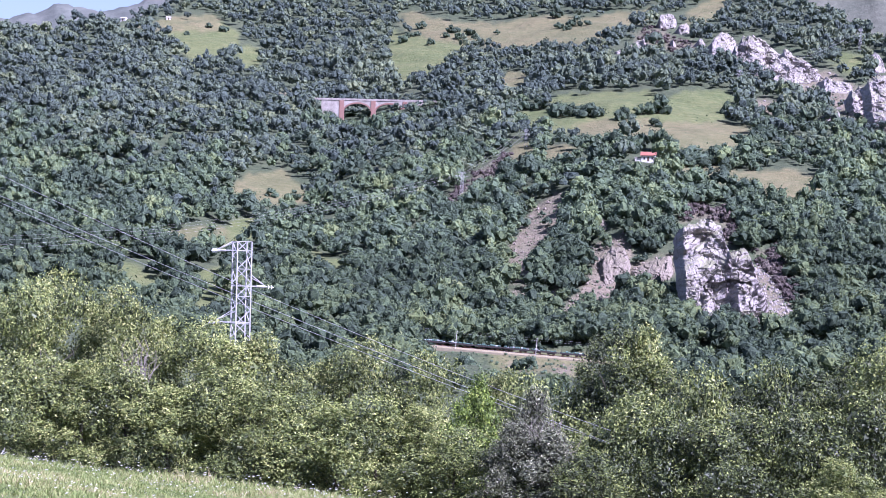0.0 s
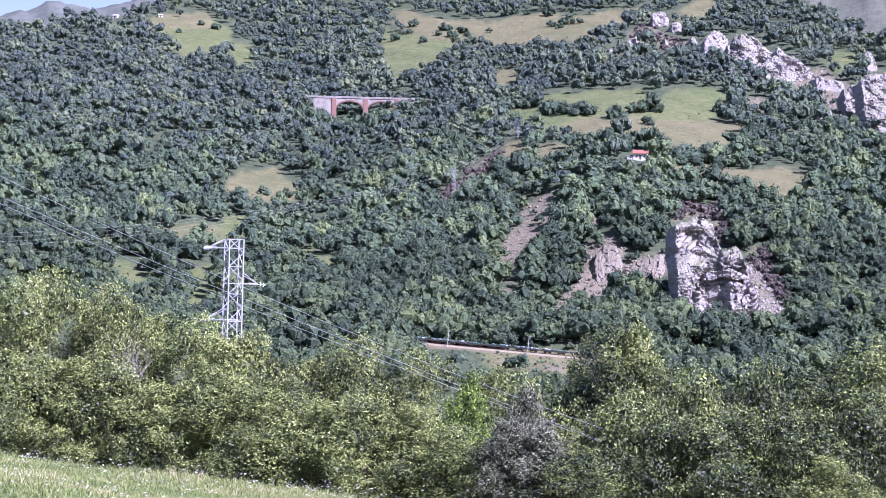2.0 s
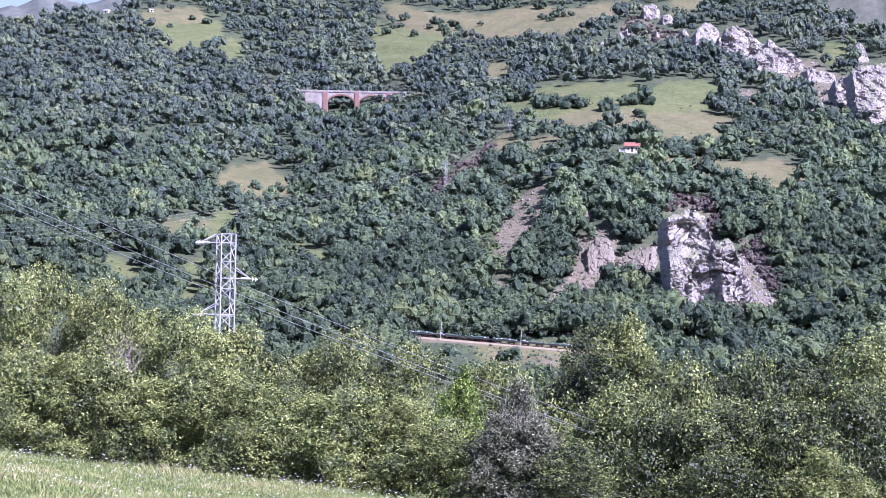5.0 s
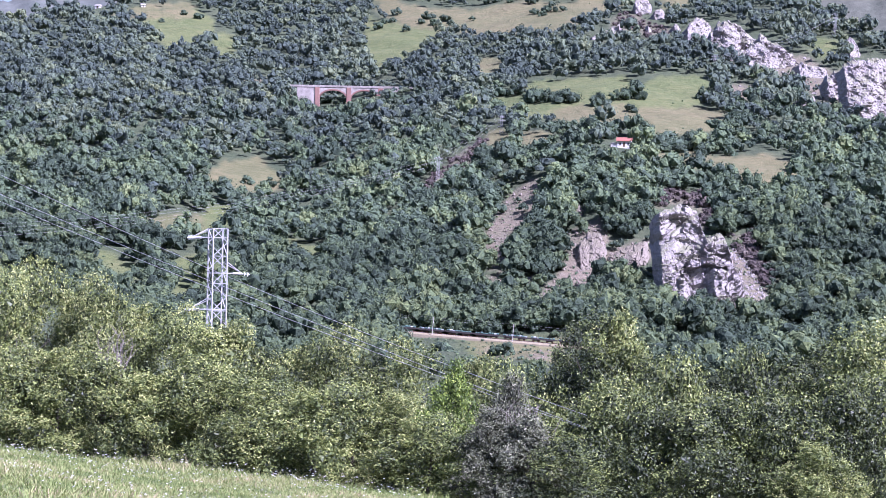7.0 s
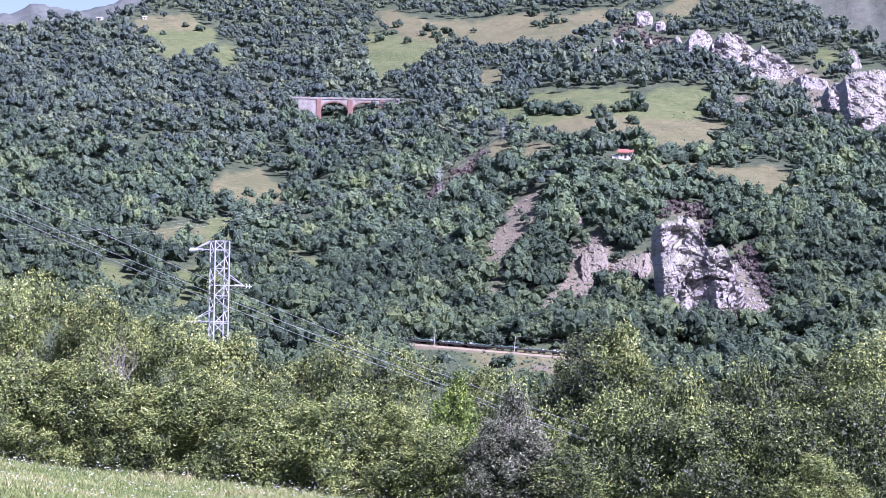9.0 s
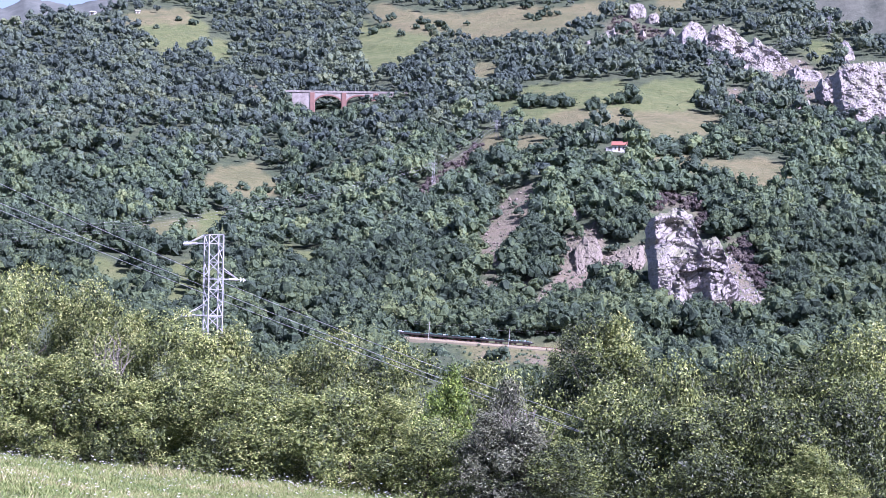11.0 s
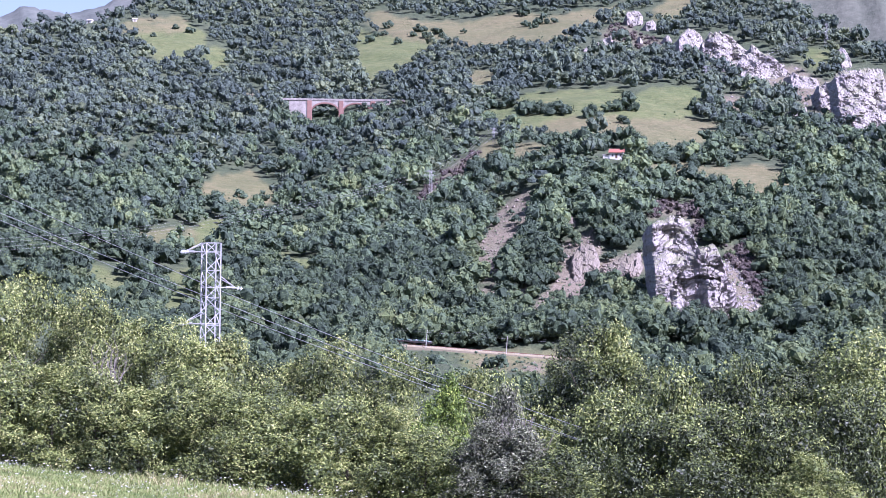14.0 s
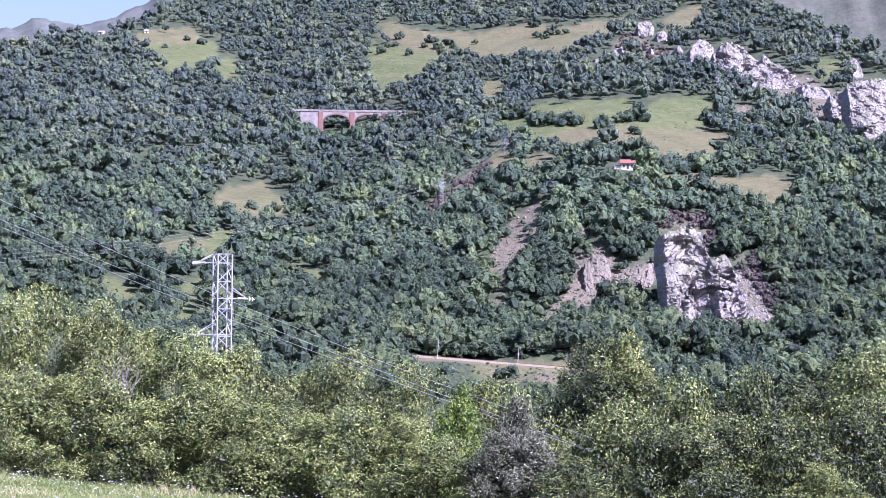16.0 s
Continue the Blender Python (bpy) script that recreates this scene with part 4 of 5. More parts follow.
def hanging(a, b, sag, n=28):
    a, b = Vector(a), Vector(b)
    return [a.lerp(b, i / n) - Vector((0, 0, 4 * sag * (i / n) * (1 - i / n))) for i in range(n + 1)]


for up in (4.6, 5.4):
    cable("overhead_wire", [along_rail(s, 0, up) for s in np.linspace(-6, RAIL_LEN + 40, 12)], 0.009, "thin overhead contact wire above the railway", "railway wires")

# ---- the train ----
PITCH = 9.8


def build_wagon(load):
    w = thing("flat_wagon", Matrix.Identity(4), "dark flat wagon carrying low teal and pale covered loads" if load else "dark flat wagon with a pale empty deck", "wagon", "wagons of the freight train")
    L = PITCH / 2 - 0.5
    bm = bmesh.new()
    block(bm, -L, L, -1.4, 1.4, 0.95, 1.18, 0.03)
    part("deck", bm, DARK_WOOD, w)
    for y in (-1.33, 1.33):
        bm = bmesh.new()
        block(bm, -L, L, y - 0.08, y + 0.08, 0.72, 1.24, 0.02)
        part("side_sill", bm, DARK_STEEL, w)
        for i in range(6):
            bm = bmesh.new()
            x = -L + 0.6 + i * (2 * L - 1.2) / 5
            block(bm, x - 0.06, x + 0.06, y - 0.06, y + 0.06, 1.24, 1.95)
            part("stake", bm, DARK_STEEL, w)
    for x in (-L + 2.0, L - 2.0):
        bm = bmesh.new()
        block(bm, x - 1.3, x + 1.3, -1.05, 1.05, 0.4, 0.75, 0.05)
        bogie = part("bogie", bm, DARK_STEEL, w)
        for dx in (-0.9, 0.9):
            bm = bmesh.new()
            for y in (-0.82, 0.82):
                tube(bm, (x + dx, y - 0.07, 0.44), (x + dx, y + 0.07, 0.44), 0.44, seg=14)
            tube(bm, (x + dx, -0.8, 0.44), (x + dx, 0.8, 0.44), 0.08)
            part("wheelset", bm, RUST, bogie)
    for x in (-L, L):
        sgn = 1 if x > 0 else -1
        for y in (-0.87, 0.87):
            bm = bmesh.new()
            tube(bm, (x, y, 1.0), (x + sgn * 0.5, y, 1.0), 0.09, 0.22)
            part("buffer", bm, DARK_STEEL, w)
    r = random.Random(load + 3)
    for i in range(9):
        x = -L + 0.6 + i * (2 * L - 1.2) / 8
        bm = bmesh.new()
        high, wide = r.uniform(0.3, 0.72), r.uniform(0.3, 0.48)
        tube(bm, (x - wide, 0, 1.5), (x + wide, 0, 1.5), 0.5, seg=10)
        for v in bm.verts:
            v.co = Vector((v.co.x, v.co.y * 2.2, 1.18 + max(0.0, (v.co.z - 1.0)) * high))
        part("covered_load", bm, TEAL_COVER if r.random() < (0.85 if load < 3 else 0.6) else PALE_COVER, w, "low tarpaulin-covered load")
    return w


REAR_START, SPEED = 12.5 * 11.5 + 24.9, 11.5
protos = [build_wagon(k) for k in (1, 2, 3)]
train = []
for i in range(22):
    w = protos[2 - i] if i < 3 else copy_thing(protos[i % 3], Matrix.Identity(4))
    train.append((w, REAR_START - PITCH / 2 - i * PITCH))


# ---- viaduct ----
def build_viaduct():
    far = 1300.0
    a = spot(566, 174, far)
    b = spot(764, 179, far)
    run = b - a
    run.z = 0
    L = run.length
    turn = Matrix.Rotation(math.atan2(run.y, run.x), 4, "Z")
    v = thing("viaduct", Matrix.Translation(a) @ turn, "old stone railway viaduct with red brick arches among trees", "viaduct", kind="")
    px = far * UNIT
    depth = 5.0
    piers = [(605 - 566) * px, (661 - 566) * px, (717 - 566) * px]
    half = 1.35
    spring = -7.5
    # spandrel walls with the arch openings
    def arch_wall(x0, x1, rise_top):
        bm = bmesh.new()
        n = 20
        c, r = (x0 + x1) / 2, (x1 - x0) / 2
        front, back = [], []
        for y, row in ((0.0, front), (depth, back)):
            for i in range(n + 1):
                t = math.pi * i / n
                x, z = c - r * math.cos(t), spring + (rise_top - spring) * math.sin(t)
                row.append((bm.verts.new((x, y, -0.9)), bm.verts.new((x, y, z))))
        for i in range(n):
            bm.faces.new((front[i][0], front[i + 1][0], front[i + 1][1], front[i][1]))
            bm.faces.new((back[i][0], back[i][1], back[i + 1][1], back[i + 1][0]))
            bm.faces.new((front[i][1], front[i + 1][1], back[i + 1][1], back[i][1]))
        part("spandrel", bm, STONE, v)
        bm = bmesh.new()
        for i in range(n):
            t0, t1 = math.pi * i / n, math.pi * (i + 1) / n - 0.02
            quad = []
            for t, g in ((t0, 0), (t1, 0), (t1, 0.85), (t0, 0.85)):
                quad.append((c - (r + g - 0.05) * math.cos(t), spring + (rise_top - spring + g - 0.05) * math.sin(t)))
            vs = [bm.verts.new((x, y, z)) for y in (-0.18, 0.25) for x, z in quad]
            for f in ((0, 1, 2, 3), (0, 4, 5, 1), (1, 5, 6, 2), (2, 6, 7, 3), (3, 7, 4, 0)):
                bm.faces.new([vs[k] for k in f])
        part("arch_ring", bm, BRICK, v, "red brick arch ring")
    spans = [(piers[0] + half, piers[1] - half), (piers[1] + half, piers[2] - half)]
    for x0, x1 in spans:
        arch_wall(x0, x1, -2.6)
    for i, x in enumerate(piers):
        bm = bmesh.new()
        block(bm, x - half, x + half, -0.35, depth + 0.3, -24, -0.9, 0.1)
        part("pier", bm, BRICK, v, "red brick pier")
    bm = bmesh.new()
    block(bm, 1.0, piers[0] - half, 0, depth, -14, -0.9)
    part("abutment", bm, STONE, v)
    bm = bmesh.new()
    block(bm, piers[2] + half, L + 1, 0, depth, -14, -0.9)
    part("abutment", bm, STONE, v)
    bm = bmesh.new()
    block(bm, -1, L + 3, -0.3, depth + 0.3, -0.9, -0.35, 0.06)
    part("cornice", bm, STONE, v, "pale stone cornice")
    for y in (-0.35, depth + 0.1):
        bm = bmesh.new()
        block(bm, -3, L + 3, y, y + 0.25, -0.35, 0.2)
        part("parapet", bm, STONE, v, "weathered stone parapet")
    for x in (2, 14, 25, 37, 50, 62):
        bm = bmesh.new()
        beam(bm, (x, depth + 0.2, -0.3), (x, depth + 0.2, 2.2), 0.10)
        part("line_post", bm, GALVANISED, v)


build_viaduct()


# ---- the hut ----
def build_hut():
    x, y, z = (float(q) for q in hillside(1147, 287))
    h = thing("mountain_hut", pose(x, y - 2, z - 0.4, 0, 0, -8), "small whitewashed mountain hut with a red tile roof", "house")
    bm = bmesh.new()
    block(bm, -3.2, 3.2, -2.6, 2.6, -1.5, 2.7)
    part("wall", bm, WHITEWASH, h)
    bm = bmesh.new()
    for sgn in (-1, 1):
        vs = [bm.verts.new(p) for p in ((-3.7, sgn * 3.3, 2.55), (3.7, sgn * 3.3, 2.55), (3.7, 0, 4.3), (-3.7, 0, 4.3), (-3.7, sgn * 3.3, 2.75), (3.7, sgn * 3.3, 2.75), (3.7, 0, 4.5), (-3.7, 0, 4.5))]
        for f in ((0, 1, 2, 3), (4, 5, 6, 7), (0, 1, 5, 4), (1, 2, 6, 5), (3, 0, 4, 7)):
            bm.faces.new([vs[k] for k in f])
    part("roof", bm, ROOF_TILE, h, "red tile roof")
    for sgn in (-1, 1):
        bm = bmesh.new()
        vs = [bm.verts.new(p) for p in ((sgn * 3.19, -2.6, 2.7), (sgn * 3.19, 2.6, 2.7), (sgn * 3.19, 0, 4.25))]
        bm.faces.new(vs)
        part("gable", bm, WHITEWASH, h)
    bm = bmesh.new()
    block(bm, -0.5, 0.5, -2.66, -2.5, 0, 2.0)
    part("door", bm, DARK_WOOD, h, "dark wooden door")
    for x0 in (-2.2, 1.5):
        bm = bmesh.new()
        block(bm, x0, x0 + 0.8, -2.65, -2.5, 0.9, 1.8)
        win = part("window", bm, DARK_STEEL, h)
        bm = bmesh.new()
        block(bm, x0 - 0.1, x0 + 0.9, -2.75, -2.6, 0.8, 0.9)
        part("sill", bm, CONCRETE, win)
    bm = bmesh.new()
    block(bm, -6.2, -3.2, -2.2, 1.8, -1.5, 1.5, 0.05)
    part("lean_to", bm, WHITEWASH, h, "low whitewashed lean-to")
    bm = bmesh.new()
    vs = [(-6.5, -2.5, 1.5), (-3.1, -2.5, 1.9), (-3.1, 2.1, 1.9), (-6.5, 2.1, 1.5)]
    lo = [bm.verts.new(p) for p in vs]
    hi = [bm.verts.new((p[0], p[1], p[2] + 0.18)) for p in vs]
    bm.faces.new(hi)
    for i in range(4):
        bm.faces.new((lo[i], lo[(i + 1) % 4], hi[(i + 1) % 4], hi[i]))
    part("lean_to_roof", bm, CONCRETE, h)


build_hut()


def far_shed(b, e, w, turn):
    x, y, z = (float(q) for q in hillside(b, e))
    h = thing("stone_shed", pose(x, y, z - 0.5, 0, 0, turn), "small whitewashed stone shed high on the slope", "shed")
    bm = bmesh.new()
    block(bm, -w / 2, w / 2, -2, 2, -1, 1.5, 0.05)
    part("wall", bm, WHITEWASH, h)
    bm = bmesh.new()
    vs = [bm.verts.new((sx * (w / 2 + 0.4), sy, sz)) for sx in (-1, 1) for sy, sz in ((-2.5, 1.4), (2.5, 1.4), (2.5, 1.6), (0, 2.6), (-2.5, 1.6))]
    bm.faces.new(vs[:5])
    bm.faces.new(vs[5:])
    for i in range(5):
        bm.faces.new((vs[i], vs[(i + 1) % 5], vs[5 + (i + 1) % 5], vs[5 + i]))
    part("roof", bm, CONCRETE, h, "pale stone roof")
    bm = bmesh.new()
    block(bm, -0.4, 0.4, -2.1, -1.9, -0.5, 1.3)
    part("door", bm, DARK_WOOD, h)


far_shed(219, 38, 3.6, -15)
far_shed(298, 36, 3.2, 10)


# ---- lattice towers and power lines ----
def member(name, parent, a, b, w):
    bm = bmesh.new()
    beam(bm, a, b, w)
    return part(name, bm, GALVANISED, parent)


def lattice_tower(m, H, top_w, base_w, arms, label, detail=True, bar=0.075):
    """A square lattice tower with its top at local z = 0. arms: (z, side, length)."""
    t = thing("lattice_tower", m, label, "pylon", "power line towers")
    def half(z):
        f = -z / H
        return (top_w + (base_w - top_w) * max(0, (f - 0.45) / 0.55)) / 2
    corners = ((-1, -1), (1, -1), (1, 1), (-1, 1))
    zs = [0.0]
    while -zs[-1] < H - 0.5:
        zs.append(zs[-1] - max(1.05 * (top_w / 1.15), half(zs[-1]) * 2 * 0.9))
    for sx, sy in corners:
        bm = bmesh.new()
        rings = []
        for z in (0.0, -H * 0.45, -H - 0.4):
            h = half(z)
            rings.append([bm.verts.new((sx * h + i * bar / 2, sy * h + j * bar / 2, z)) for i, j in corners])
        bm.faces.new(rings[0])
        for lo, hi in zip(rings, rings[1:]):
            for k in range(4):
                bm.faces.new((lo[k], lo[(k + 1) % 4], hi[(k + 1) % 4], hi[k]))
        part("leg", bm, GALVANISED, t)
    for k in range(4):
        (ax, ay), (bx, by) = corners[k], corners[(k + 1) % 4]
        for i, (z0, z1) in enumerate(zip(zs, zs[1:])):
            h0, h1 = half(z0), half(z1)
            if i % 2 == 0:
                member("brace", t, (ax * h0, ay * h0, z0), (bx * h1, by * h1, z1), bar * 0.62)
            else:
                member("brace", t, (bx * h0, by * h0, z0), (ax * h1, ay * h1, z1), bar * 0.62)
            if i % 2 == 0 or not detail:
                member("rung", t, (ax * h0, ay * h0, z0), (bx * h0, by * h0, z0), bar * 0.55)
    tips = []
    for z, side, length in arms:
        h = half(z)
        tip = Vector((side * (h + length), 0, z))
        arm = member("crossarm", t, (side * h, -h, z), tip, bar * 0.85)
        member("chord", arm, (side * h, h, z), tip, bar * 0.85)
        for sy in (-1, 1):
            member("strut", arm, (side * h, sy * h, min(0, z + top_w * 0.75)), tip + Vector((0, 0, 0.06)), bar * 0.6)
            member("root_bar", arm, (-side * h, sy * h, z), (side * h, sy * h, z), bar * 0.7)
        member("root_bar", arm, (side * h, -h, z), (side * h, h, z), bar * 0.6)
        tips.append(tip)
    return t, tips


def insulator(t, a, b, discs=7, r=0.13):
    a, b = Vector(a), Vector(b)
    bm = bmesh.new()
    tube(bm, a, b, 0.03)
    for i in range(discs):
        p = a.lerp(b, (i + 0.8) / (discs + 0.6))
        q = a.lerp(b, (i + 1.15) / (discs + 0.6))
        tube(bm, p, q, r, r * 0.35, 10)
    part("insulator_string", bm, PORCELAIN, t)


TOWER_AT = spot(429, 428, 140.0)
TOWER_M = Matrix.Translation(TOWER_AT) @ pose(0, 0, 0, 0, 0, 24)
ground_z = float(height(TOWER_AT.x, TOWER_AT.y))
tower, tips = lattice_tower(TOWER_M, TOWER_AT.z - ground_z, 0.92, 1.9, ((-0.55, -1, 1.12), (-2.72, 1, 1.05), (-4.95, -1, 1.2)), "galvanised steel lattice tower rising behind the hedge trees")
for tip, (z, side, _) in zip(tips, ((0, -1, 0), (0, 1, 0), (0, -1, 0))):
    insulator(tower, tip + Vector((side * 0.05, -0.1, -0.02)), tip + Vector((side * 0.5, -0.3, -0.06)), 2, 0.15)
    bm = bmesh.new()
    tube(bm, tip + Vector((-side * 0.5, 0, -0.02)), tip + Vector((side * 0.05, 0, -0.02)), 0.09)
    part("clamp", bm, GALVANISED, tower)


def long_cable(points, radius):
    """A sagging cable through three sheet coordinates, coming nearer to the right."""
    q = np.polyfit([p[0] for p in points], [p[1] for p in points], 2)
    line = []
    for b in np.linspace(-350, 1080, 44):
        line.append(spot(b, float(np.polyval(q, b)), 1 / (0.0105 + (b - 430) * 4.6e-6)))
    cable("power_cable", line, radius, "thin aluminium power line cable crossing above the hedge", "power line cables")


long_cable([(0, 309), (300, 450), (600, 577), (890, 693)], 0.009)
long_cable([(0, 347), (300, 472), (550, 577), (890, 711)], 0.010)
long_cable([(0, 359), (300, 486), (550, 588), (880, 714)], 0.010)


def far_tower(b, e, h, w, turn=20):
    x, y, z = (float(q) for q in hillside(b, e))
    m = Matrix.Translation((x, y, z + h)) @ pose(0, 0, 0, 0, 0, turn)
    t, tp = lattice_tower(m, h + 1, w, w * 2.0, ((-0.8 * w, -1, 1.6), (-0.8 * w, 1, 1.6), (-2.6 * w, -1, 1.9), (-2.6 * w, 1, 1.9)), "slender grey lattice tower on the far slope", False, 0.055)
    return [m @ p for p in tp]


T1 = far_tower(817, 352, 12, 1.0)
T2 = far_tower(930, 262, 9, 0.9)
T3 = far_tower(1522, 92, 15, 1.2)
T4 = far_tower(1307, 168, 14, 1.0)
for i in range(4):
    cable("far_power_cable", hanging(T1[i], T2[i], 1.0), 0.016, "far power line cable above the woods", "far power cables")
    cable("far_power_cable", hanging(T1[i], spot(-300, 420 + 9 * i, 780.0), 9.0), 0.016, "far power line cable above the woods", "far power cables")
    cable("far_power_cable", hanging(T3[i], T4[i], 4.0), 0.016, "far power line cable above the woods", "far power cables")


# ---- near trees and hedge ----
def leafy(rng, count, lobes, size, spread):
    """Single leaves on sprays over the lobes of a crown. Returns verts, faces, tints."""
    cs, rs = np.array([l[:3] for l in lobes]), np.array([l[3] for l in lobes])
    wgt = rs ** 2 / (rs ** 2).sum()
    sprays = count // 9
    k = rng.choice(len(lobes), sprays, p=wgt)
    d = rng.normal(0, 1, (sprays, 3))
    d /= np.linalg.norm(d, axis=1)[:, None]
    rad = rs[k] * (0.74 + 0.36 * rng.random(sprays))
    c = cs[k] + d * rad[:, None]
    # Sprays further out on a lobe get a slightly lighter tint.
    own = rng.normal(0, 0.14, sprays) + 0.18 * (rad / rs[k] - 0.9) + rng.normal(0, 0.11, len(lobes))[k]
    k2 = np.repeat(np.arange(sprays), 9)
    n = len(k2)
    p = c[k2] + rng.normal(0, spread, (n, 3))
    nrm = d[k2] * 0.7 + rng.normal(0, 0.62, (n, 3)) + (0, 0, 0.35)
    nrm /= np.linalg.norm(nrm, axis=1)[:, None]
    t = np.cross(nrm, rng.normal(0, 1, (n, 3)))
    t /= np.linalg.norm(t, axis=1)[:, None]
    w = np.cross(nrm, t)
    s = size * (0.65 + 0.7 * rng.random(n))[:, None]
    fold = nrm * s * 0.22
    V = np.stack([p - t * s, p + w * s * 0.85, p + t * s - fold * 2], 1).reshape(-1, 3)
    T = np.repeat(own[k2] + rng.normal(0, 0.23, n), 3)
    # Inner leaves, tinted darkest so their colour stands in for shade inside the crown.
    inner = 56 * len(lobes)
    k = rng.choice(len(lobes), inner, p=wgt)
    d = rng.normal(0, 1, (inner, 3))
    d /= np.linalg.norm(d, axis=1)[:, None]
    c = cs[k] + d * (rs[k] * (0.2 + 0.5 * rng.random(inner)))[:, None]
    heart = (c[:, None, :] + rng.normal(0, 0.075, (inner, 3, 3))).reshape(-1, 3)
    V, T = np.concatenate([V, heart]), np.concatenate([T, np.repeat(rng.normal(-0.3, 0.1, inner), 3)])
    return V, np.arange(len(V)).reshape(-1, 3), T


def near_tree(kind, seed, W, H, leaves, tone, leaf=0.06, low=0.12, mat=NEAR_LEAF):
    """A hedge tree of width W and height H, built once: trunk and leafy crown."""
    rng = np.random.default_rng(seed)
    t = thing("tree", Matrix.Identity(4), kind, "tree", "hedge trees")
    part("trunk", tree_trunk(rng, H * 0.72, 0.07 + 0.012 * H), BARK, t)
    lobes = []
    n = 24
    for i in range(n):
        f = (i + 0.5) / n
        z = H * (low + (0.92 - low) * f)
        reach = W / 2 * (0.75 + 0.25 * math.sin(math.pi * min(1, 0.2 + f * 0.7))) * (1 if f < 0.6 else (1 - (f - 0.6) / 0.4 * 0.78))
        a = i * 2.4 + rng.uniform(-0.6, 0.6)
        o = reach * (rng.uniform(0.5, 1.0) if i % 4 else rng.uniform(0.0, 0.3))
        lobes.append((math.cos(a) * o, math.sin(a) * o, z + rng.normal(0, 0.04 * H), W * rng.choice([0.08, 0.12, 0.16, 0.20])))
    lobes.append((0, 0, H * 0.93, W * 0.12))
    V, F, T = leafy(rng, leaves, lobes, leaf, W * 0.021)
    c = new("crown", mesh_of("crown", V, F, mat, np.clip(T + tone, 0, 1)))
    c.parent = t
    return t


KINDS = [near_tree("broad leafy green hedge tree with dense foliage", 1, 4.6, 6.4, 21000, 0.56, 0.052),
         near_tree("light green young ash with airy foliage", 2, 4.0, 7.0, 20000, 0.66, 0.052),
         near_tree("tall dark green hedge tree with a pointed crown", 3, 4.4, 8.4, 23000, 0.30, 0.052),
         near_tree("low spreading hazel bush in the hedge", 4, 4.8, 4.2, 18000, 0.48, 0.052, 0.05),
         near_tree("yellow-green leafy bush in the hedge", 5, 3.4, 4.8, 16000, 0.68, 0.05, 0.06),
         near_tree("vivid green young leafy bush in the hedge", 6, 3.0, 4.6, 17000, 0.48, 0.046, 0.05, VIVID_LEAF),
         # Hazel with lowered leaf tone: the hedge's deep shade is put into its colour.
         near_tree("hazel bush tinted dark green for the deep shade of the hedge", 8, 4.8, 4.6, 17000, 0.24, 0.055, 0.05),
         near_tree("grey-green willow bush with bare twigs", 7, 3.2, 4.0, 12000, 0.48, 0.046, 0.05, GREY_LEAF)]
USED = set()


def plant(k, b, top, d, grow=1.0, turn=0.0):
    """Stands a tree of kind k on the ground on bearing b, its tip at height top of the sheet."""
    src = KINDS[k]
    tip = spot(b, top, d)
    own_h = (6.4, 7.0, 8.4, 4.2, 4.8, 4.6, 4.6, 4.0)[k]
    z0 = float(height(tip.x, tip.y))
    tall = tip.z - z0
    m = Matrix.Translation((tip.x, tip.y, z0)) @ pose(0, 0, 0, 0, 0, turn)
    s = tall / own_h
    wide = grow
    if k in USED:
        t = copy_thing(src, m)
    else:
        USED.add(k)
        t = src
        t.matrix_basis = m
    t.scale = (wide, wide, s)


BACK_ROW = [(0, -40, 540, 90, 1.05), (0, 40, 522, 88, 1.0), (0, 108, 508, 90, 1.0), (1, 172, 540, 88, 1.0), (0, 228, 536, 86, 0.95), (1, 285, 566, 88, 0.9), (0, 345, 586, 86, 0.95),
            (1, 400, 600, 84, 1.0), (4, 450, 604, 84, 1.1), (2, 505, 634, 84, 0.9)]
MID_ROW = [(1, 575, 640, 94, 1.0), (0, 630, 624, 94, 1.0), (2, 700, 640, 95, 0.95), (0, 765, 650, 94, 1.0), (5, 850, 664, 78, 0.95), (1, 895, 660, 92, 1.0), (3, 945, 690, 82, 0.9), (3, 1005, 705, 86, 0.9)]
TALL_ROW = [(2, 1062, 590, 86, 0.95), (2, 1098, 566, 84, 1.05), (1, 1145, 584, 84, 1.0), (2, 1195, 650, 82, 1.0), (3, 1250, 684, 80, 1.0), (2, 1310, 676, 82, 1.0), (6, 1370, 652, 82, 1.0),
            (2, 1440, 648, 82, 1.0), (2, 1505, 625, 82, 1.0), (0, 1565, 628, 80, 1.1), (2, 1625, 612, 82, 1.1)]
FRONT_ROW = [(3, -20, 640, 79, 1.1), (3, 70, 650, 78, 1.0), (1, 150, 640, 78, 0.9), (3, 230, 660, 78, 1.0), (4, 300, 690, 77, 1.0), (3, 380, 670, 77, 1.0), (0, 455, 690, 76, 0.9), (3, 530, 715, 76, 1.0),
             (4, 600, 720, 75, 1.0), (3, 670, 715, 75, 1.0), (1, 740, 720, 75, 0.8), (3, 800, 770, 74, 0.9)]
LOW_ROW = [(7, 915, 745, 73, 0.9), (7, 975, 760, 72.5, 1.0), (7, 945, 690, 76, 0.8), (6, 1040, 800, 72, 0.9), (3, 1110, 720, 75, 1.0), (6, 1180, 730, 74, 0.9), (6, 1255, 750, 73, 1.0), (6, 1330, 735, 74, 1.1), (6, 1405, 730, 74, 0.9), (6, 1462, 735, 74, 1.0),
           (6, 1545, 700, 74, 1.0), (6, 1600, 700, 75, 1.0), (4, 1490, 820, 71, 0.8)]
turn = 0
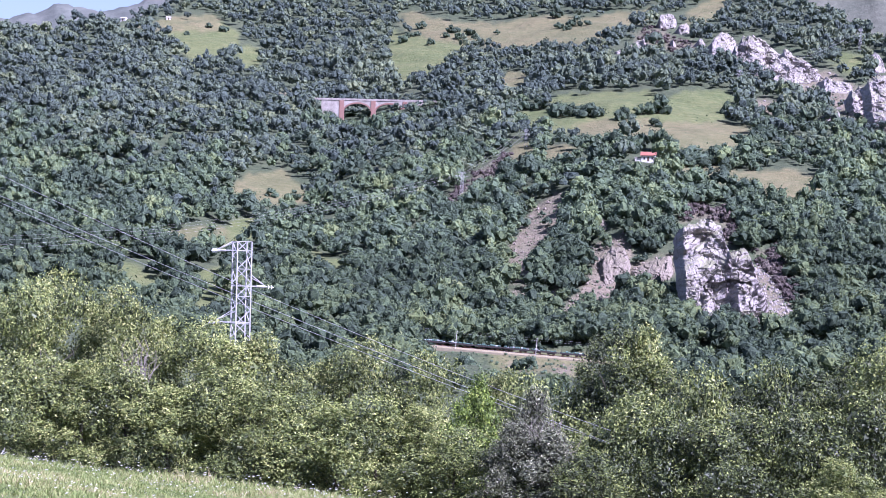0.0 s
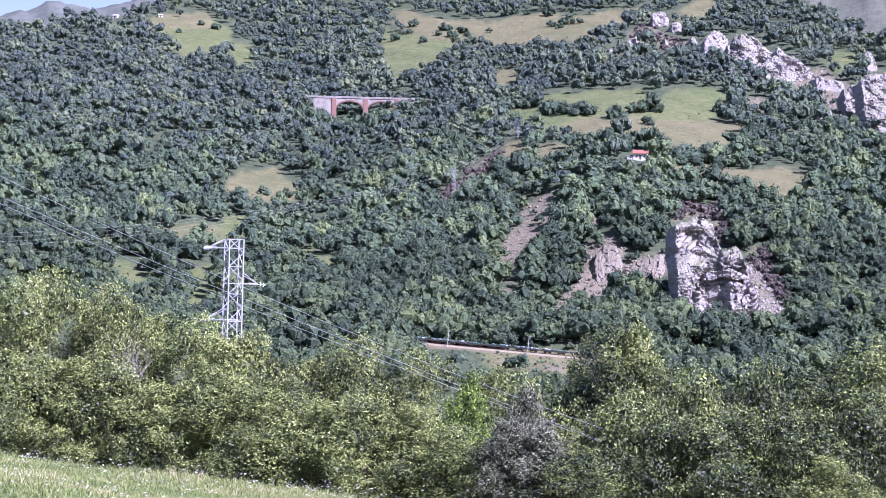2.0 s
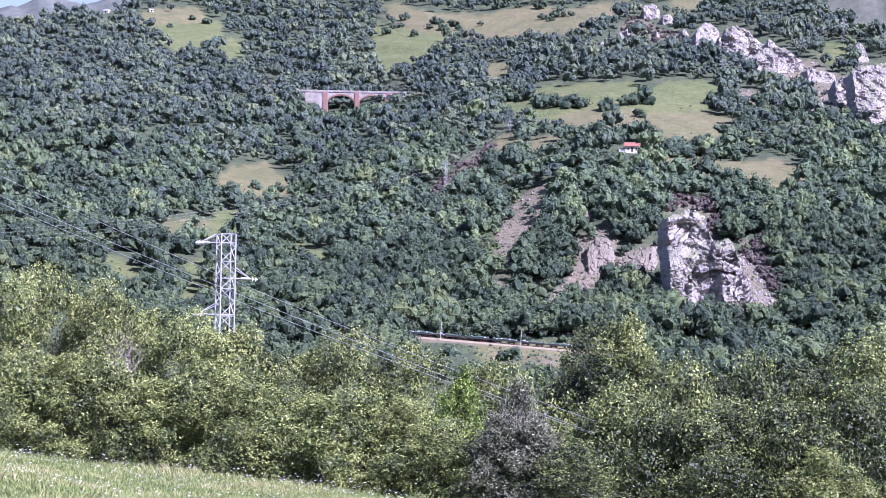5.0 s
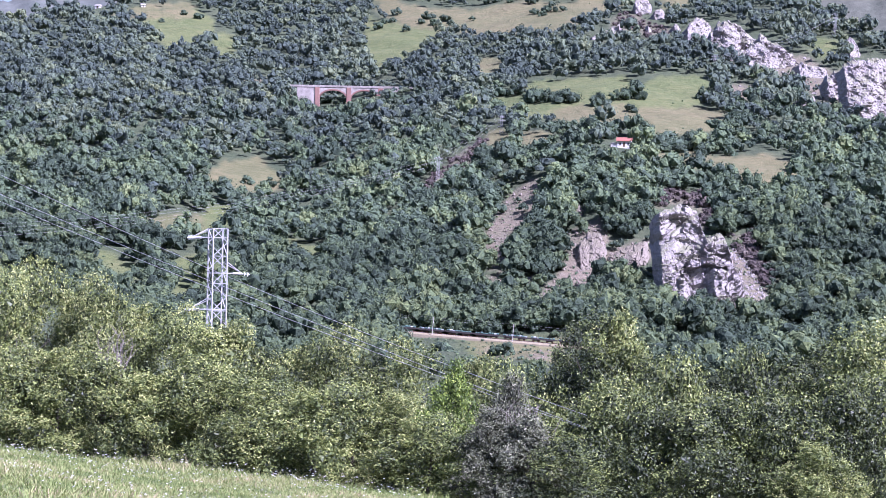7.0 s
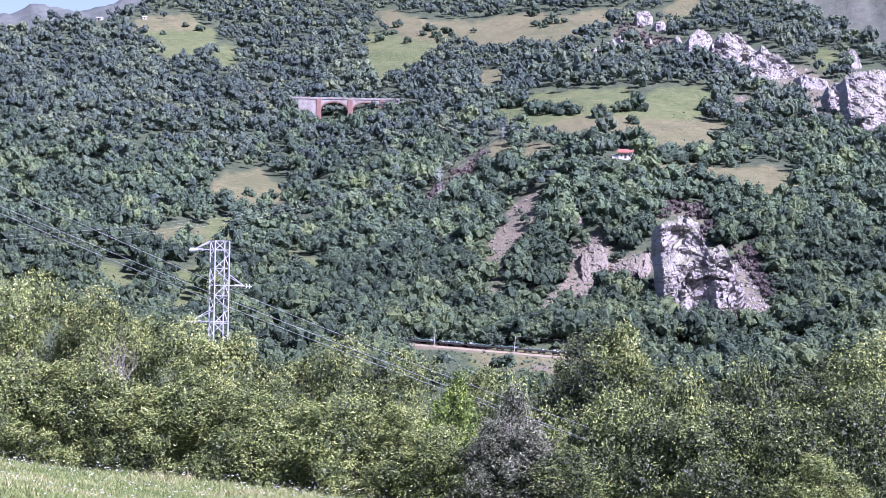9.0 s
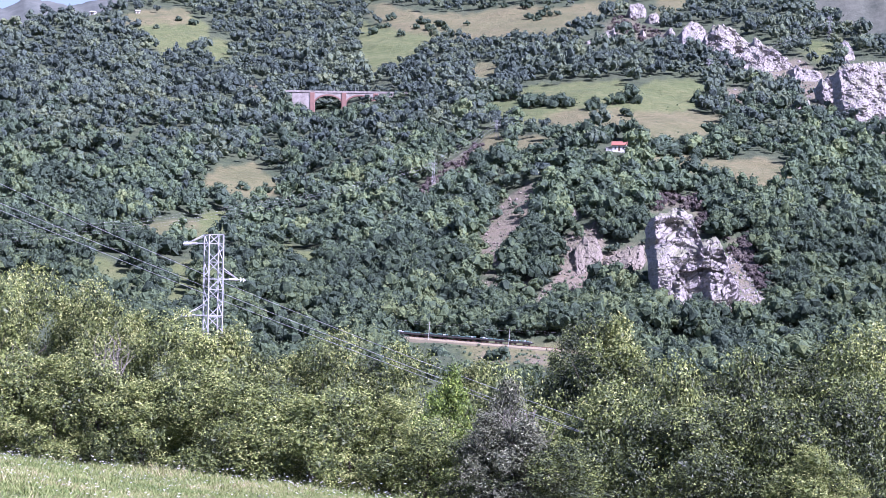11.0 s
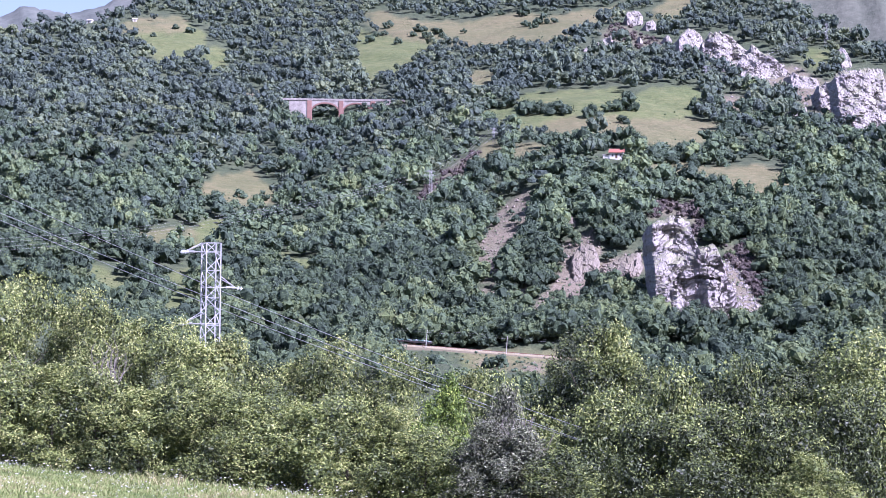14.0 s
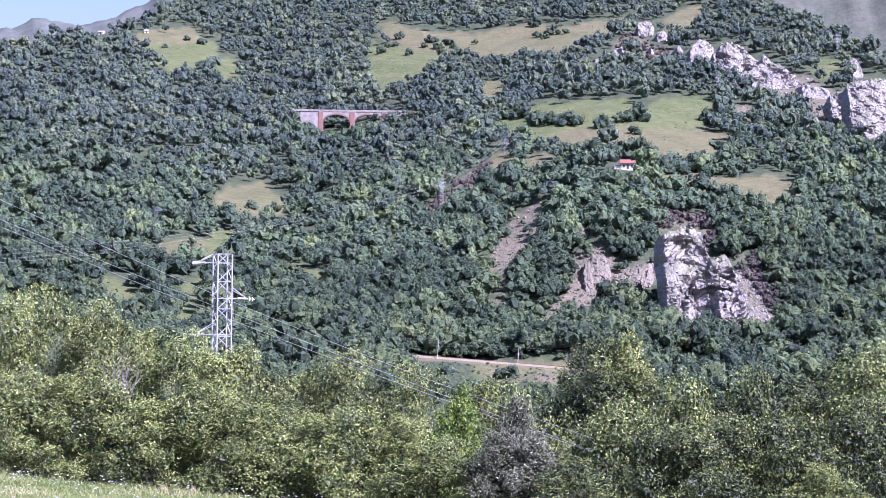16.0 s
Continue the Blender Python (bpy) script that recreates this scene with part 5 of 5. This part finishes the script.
for row in (BACK_ROW, MID_ROW, TALL_ROW, FRONT_ROW, LOW_ROW):
    for k, b, top, d, grow in row:
        turn += 67
        plant(k, b, top, d, grow, turn % 360)


def dead_bush(b, top, d, tall, seed):
    r = random.Random(seed)
    tip = spot(b, top, d)
    bm = bmesh.new()
    for i in range(26):
        a, l = r.uniform(0, 6.28), tall * r.uniform(0.6, 1.0)
        p = Vector((0, 0, -tall))
        step = Vector((math.cos(a) * 0.25, math.sin(a) * 0.25, 0.9)) * l / 4
        for j in range(4):
            q = p + step + Vector((r.uniform(-0.1, 0.1), r.uniform(-0.1, 0.1), 0))
            tube(bm, p, q, 0.023 - j * 0.004, 0.019 - j * 0.004, 5)
            if j:
                tube(bm, q, q + Vector((r.uniform(-0.4, 0.4), r.uniform(-0.4, 0.4), r.uniform(0.1, 0.5))), 0.012, 0.004, 4)
            p = q
    me = bpy.data.meshes.new("dead_bush")
    bm.to_mesh(me)
    bm.free()
    me.materials.append(DEAD_WOOD)
    ob = new("dead_bush", me)
    ob.matrix_basis = Matrix.Translation(tip)
    tagged(ob, "bare grey dead branches in the hedge", "branches")


dead_bush(242, 598, 79.0, 2.6, 1)
dead_bush(78, 620, 79.0, 2.8, 2)
dead_bush(958, 730, 73.4, 2.6, 3)
dead_bush(986, 775, 72.6, 2.2, 4)


# ---- the meadow ----
def build_meadow():
    rng = np.random.default_rng(8)
    n = 125000
    y = 30 + 45 * rng.random(n) ** 0.8
    x = (-150 + 1000 * rng.random(n) - 784) * UNIT * y
    edge = 74 - 0.2 * (x + 14) + rng.normal(0, 1.0, n)
    keep = (y < edge)
    x, y = x[keep], y[keep]
    n = len(x)
    z = height(x, y)
    a = rng.random(n) * 6.283
    patchy = 0.5 + 0.2 * np.sin(x / 1.9 + y / 4) + 0.2 * np.sin(x / 0.8 - y / 2.2) + 0.2 * np.sin(x / 0.31 + 2 * np.sin(y / 1.1))
    rim = np.clip(1 - (74 - 0.2 * (x + 14) - y) / 5, 0, 1)
    h = (0.03 + 0.11 * rng.random(n) * (0.4 + patchy)) * (1 + 2.2 * rim * rng.random(n))
    w = 0.011 + 0.013 * rng.random(n)
    lx, ly = rng.normal(0, 0.6, n) * h, rng.normal(0, 0.6, n) * h
    base = np.stack([x, y, z - 0.02], -1)
    side = np.stack([np.cos(a) * w, np.sin(a) * w, np.zeros(n)], -1)
    tip = base + np.stack([lx, ly, h], -1)
    V = np.stack([base - side, base + side, tip], 1).reshape(-1, 3)
    T = np.repeat(np.clip(0.12 + 0.6 * patchy + rng.normal(0, 0.24, n), 0, 1), 3)
    tagged(new("meadow_grass", mesh_of("meadow_grass", V, np.arange(n * 3).reshape(-1, 3), GRASS, T)), "unmown light green meadow grass", "grass", kind="stuff")
    n = 8200
    y = 38 + 38 * rng.random(n)
    x = (-150 + 950 * rng.random(n) - 784) * UNIT * y
    edge = 74.5 - 0.2 * (x + 14)
    near_edge = rng.random(n) < np.clip(0.5 - (edge - y) / 22, 0.10, 1)
    keep = (y < edge) & near_edge
    x, y = x[keep], y[keep]
    n = len(x)
    rim = np.clip(1 - (74.5 - 0.2 * (x + 14) - y) / 4, 0, 1)
    z = height(x, y) + 0.08 + (0.12 + 0.36 * rim) * rng.random(n)
    r = 0.012 + (0.02 + 0.025 * rim) * rng.random(n) ** 2
    ang = np.arange(6) * math.pi / 3
    ring = np.stack([np.cos(ang), np.sin(ang), 0.25 * np.cos(ang * 2)], -1)
    V = np.stack([x, y, z], -1)[:, None, :] + ring[None] * r[:, None, None] + rng.normal(0, 0.3, (n, 1, 3)) * ring[None][..., ::-1] * r[:, None, None]
    f = np.array([(0, 1, 2, 3), (0, 3, 4, 5)])
    tagged(new("meadow_flowers", mesh_of("meadow_flowers", V.reshape(-1, 3), (f[None] + 6 * np.arange(n)[:, None, None]).reshape(-1, 4), PETAL)), "small white meadow flowers along the grass edge", "flowers", kind="stuff")


build_meadow()


def motions():
    """The freight train rolls past at a steady speed."""
    times = (0, 0.1, 0.5, 1.5, 3, 4.5, 6, 7.5, 9, 10.5, 12, 13.5, 15, 15.5, 15.9, 16)
    for w, s in train:
        walk(w, [(t, rail_pose(s - SPEED * t)) for t in times])


motions()
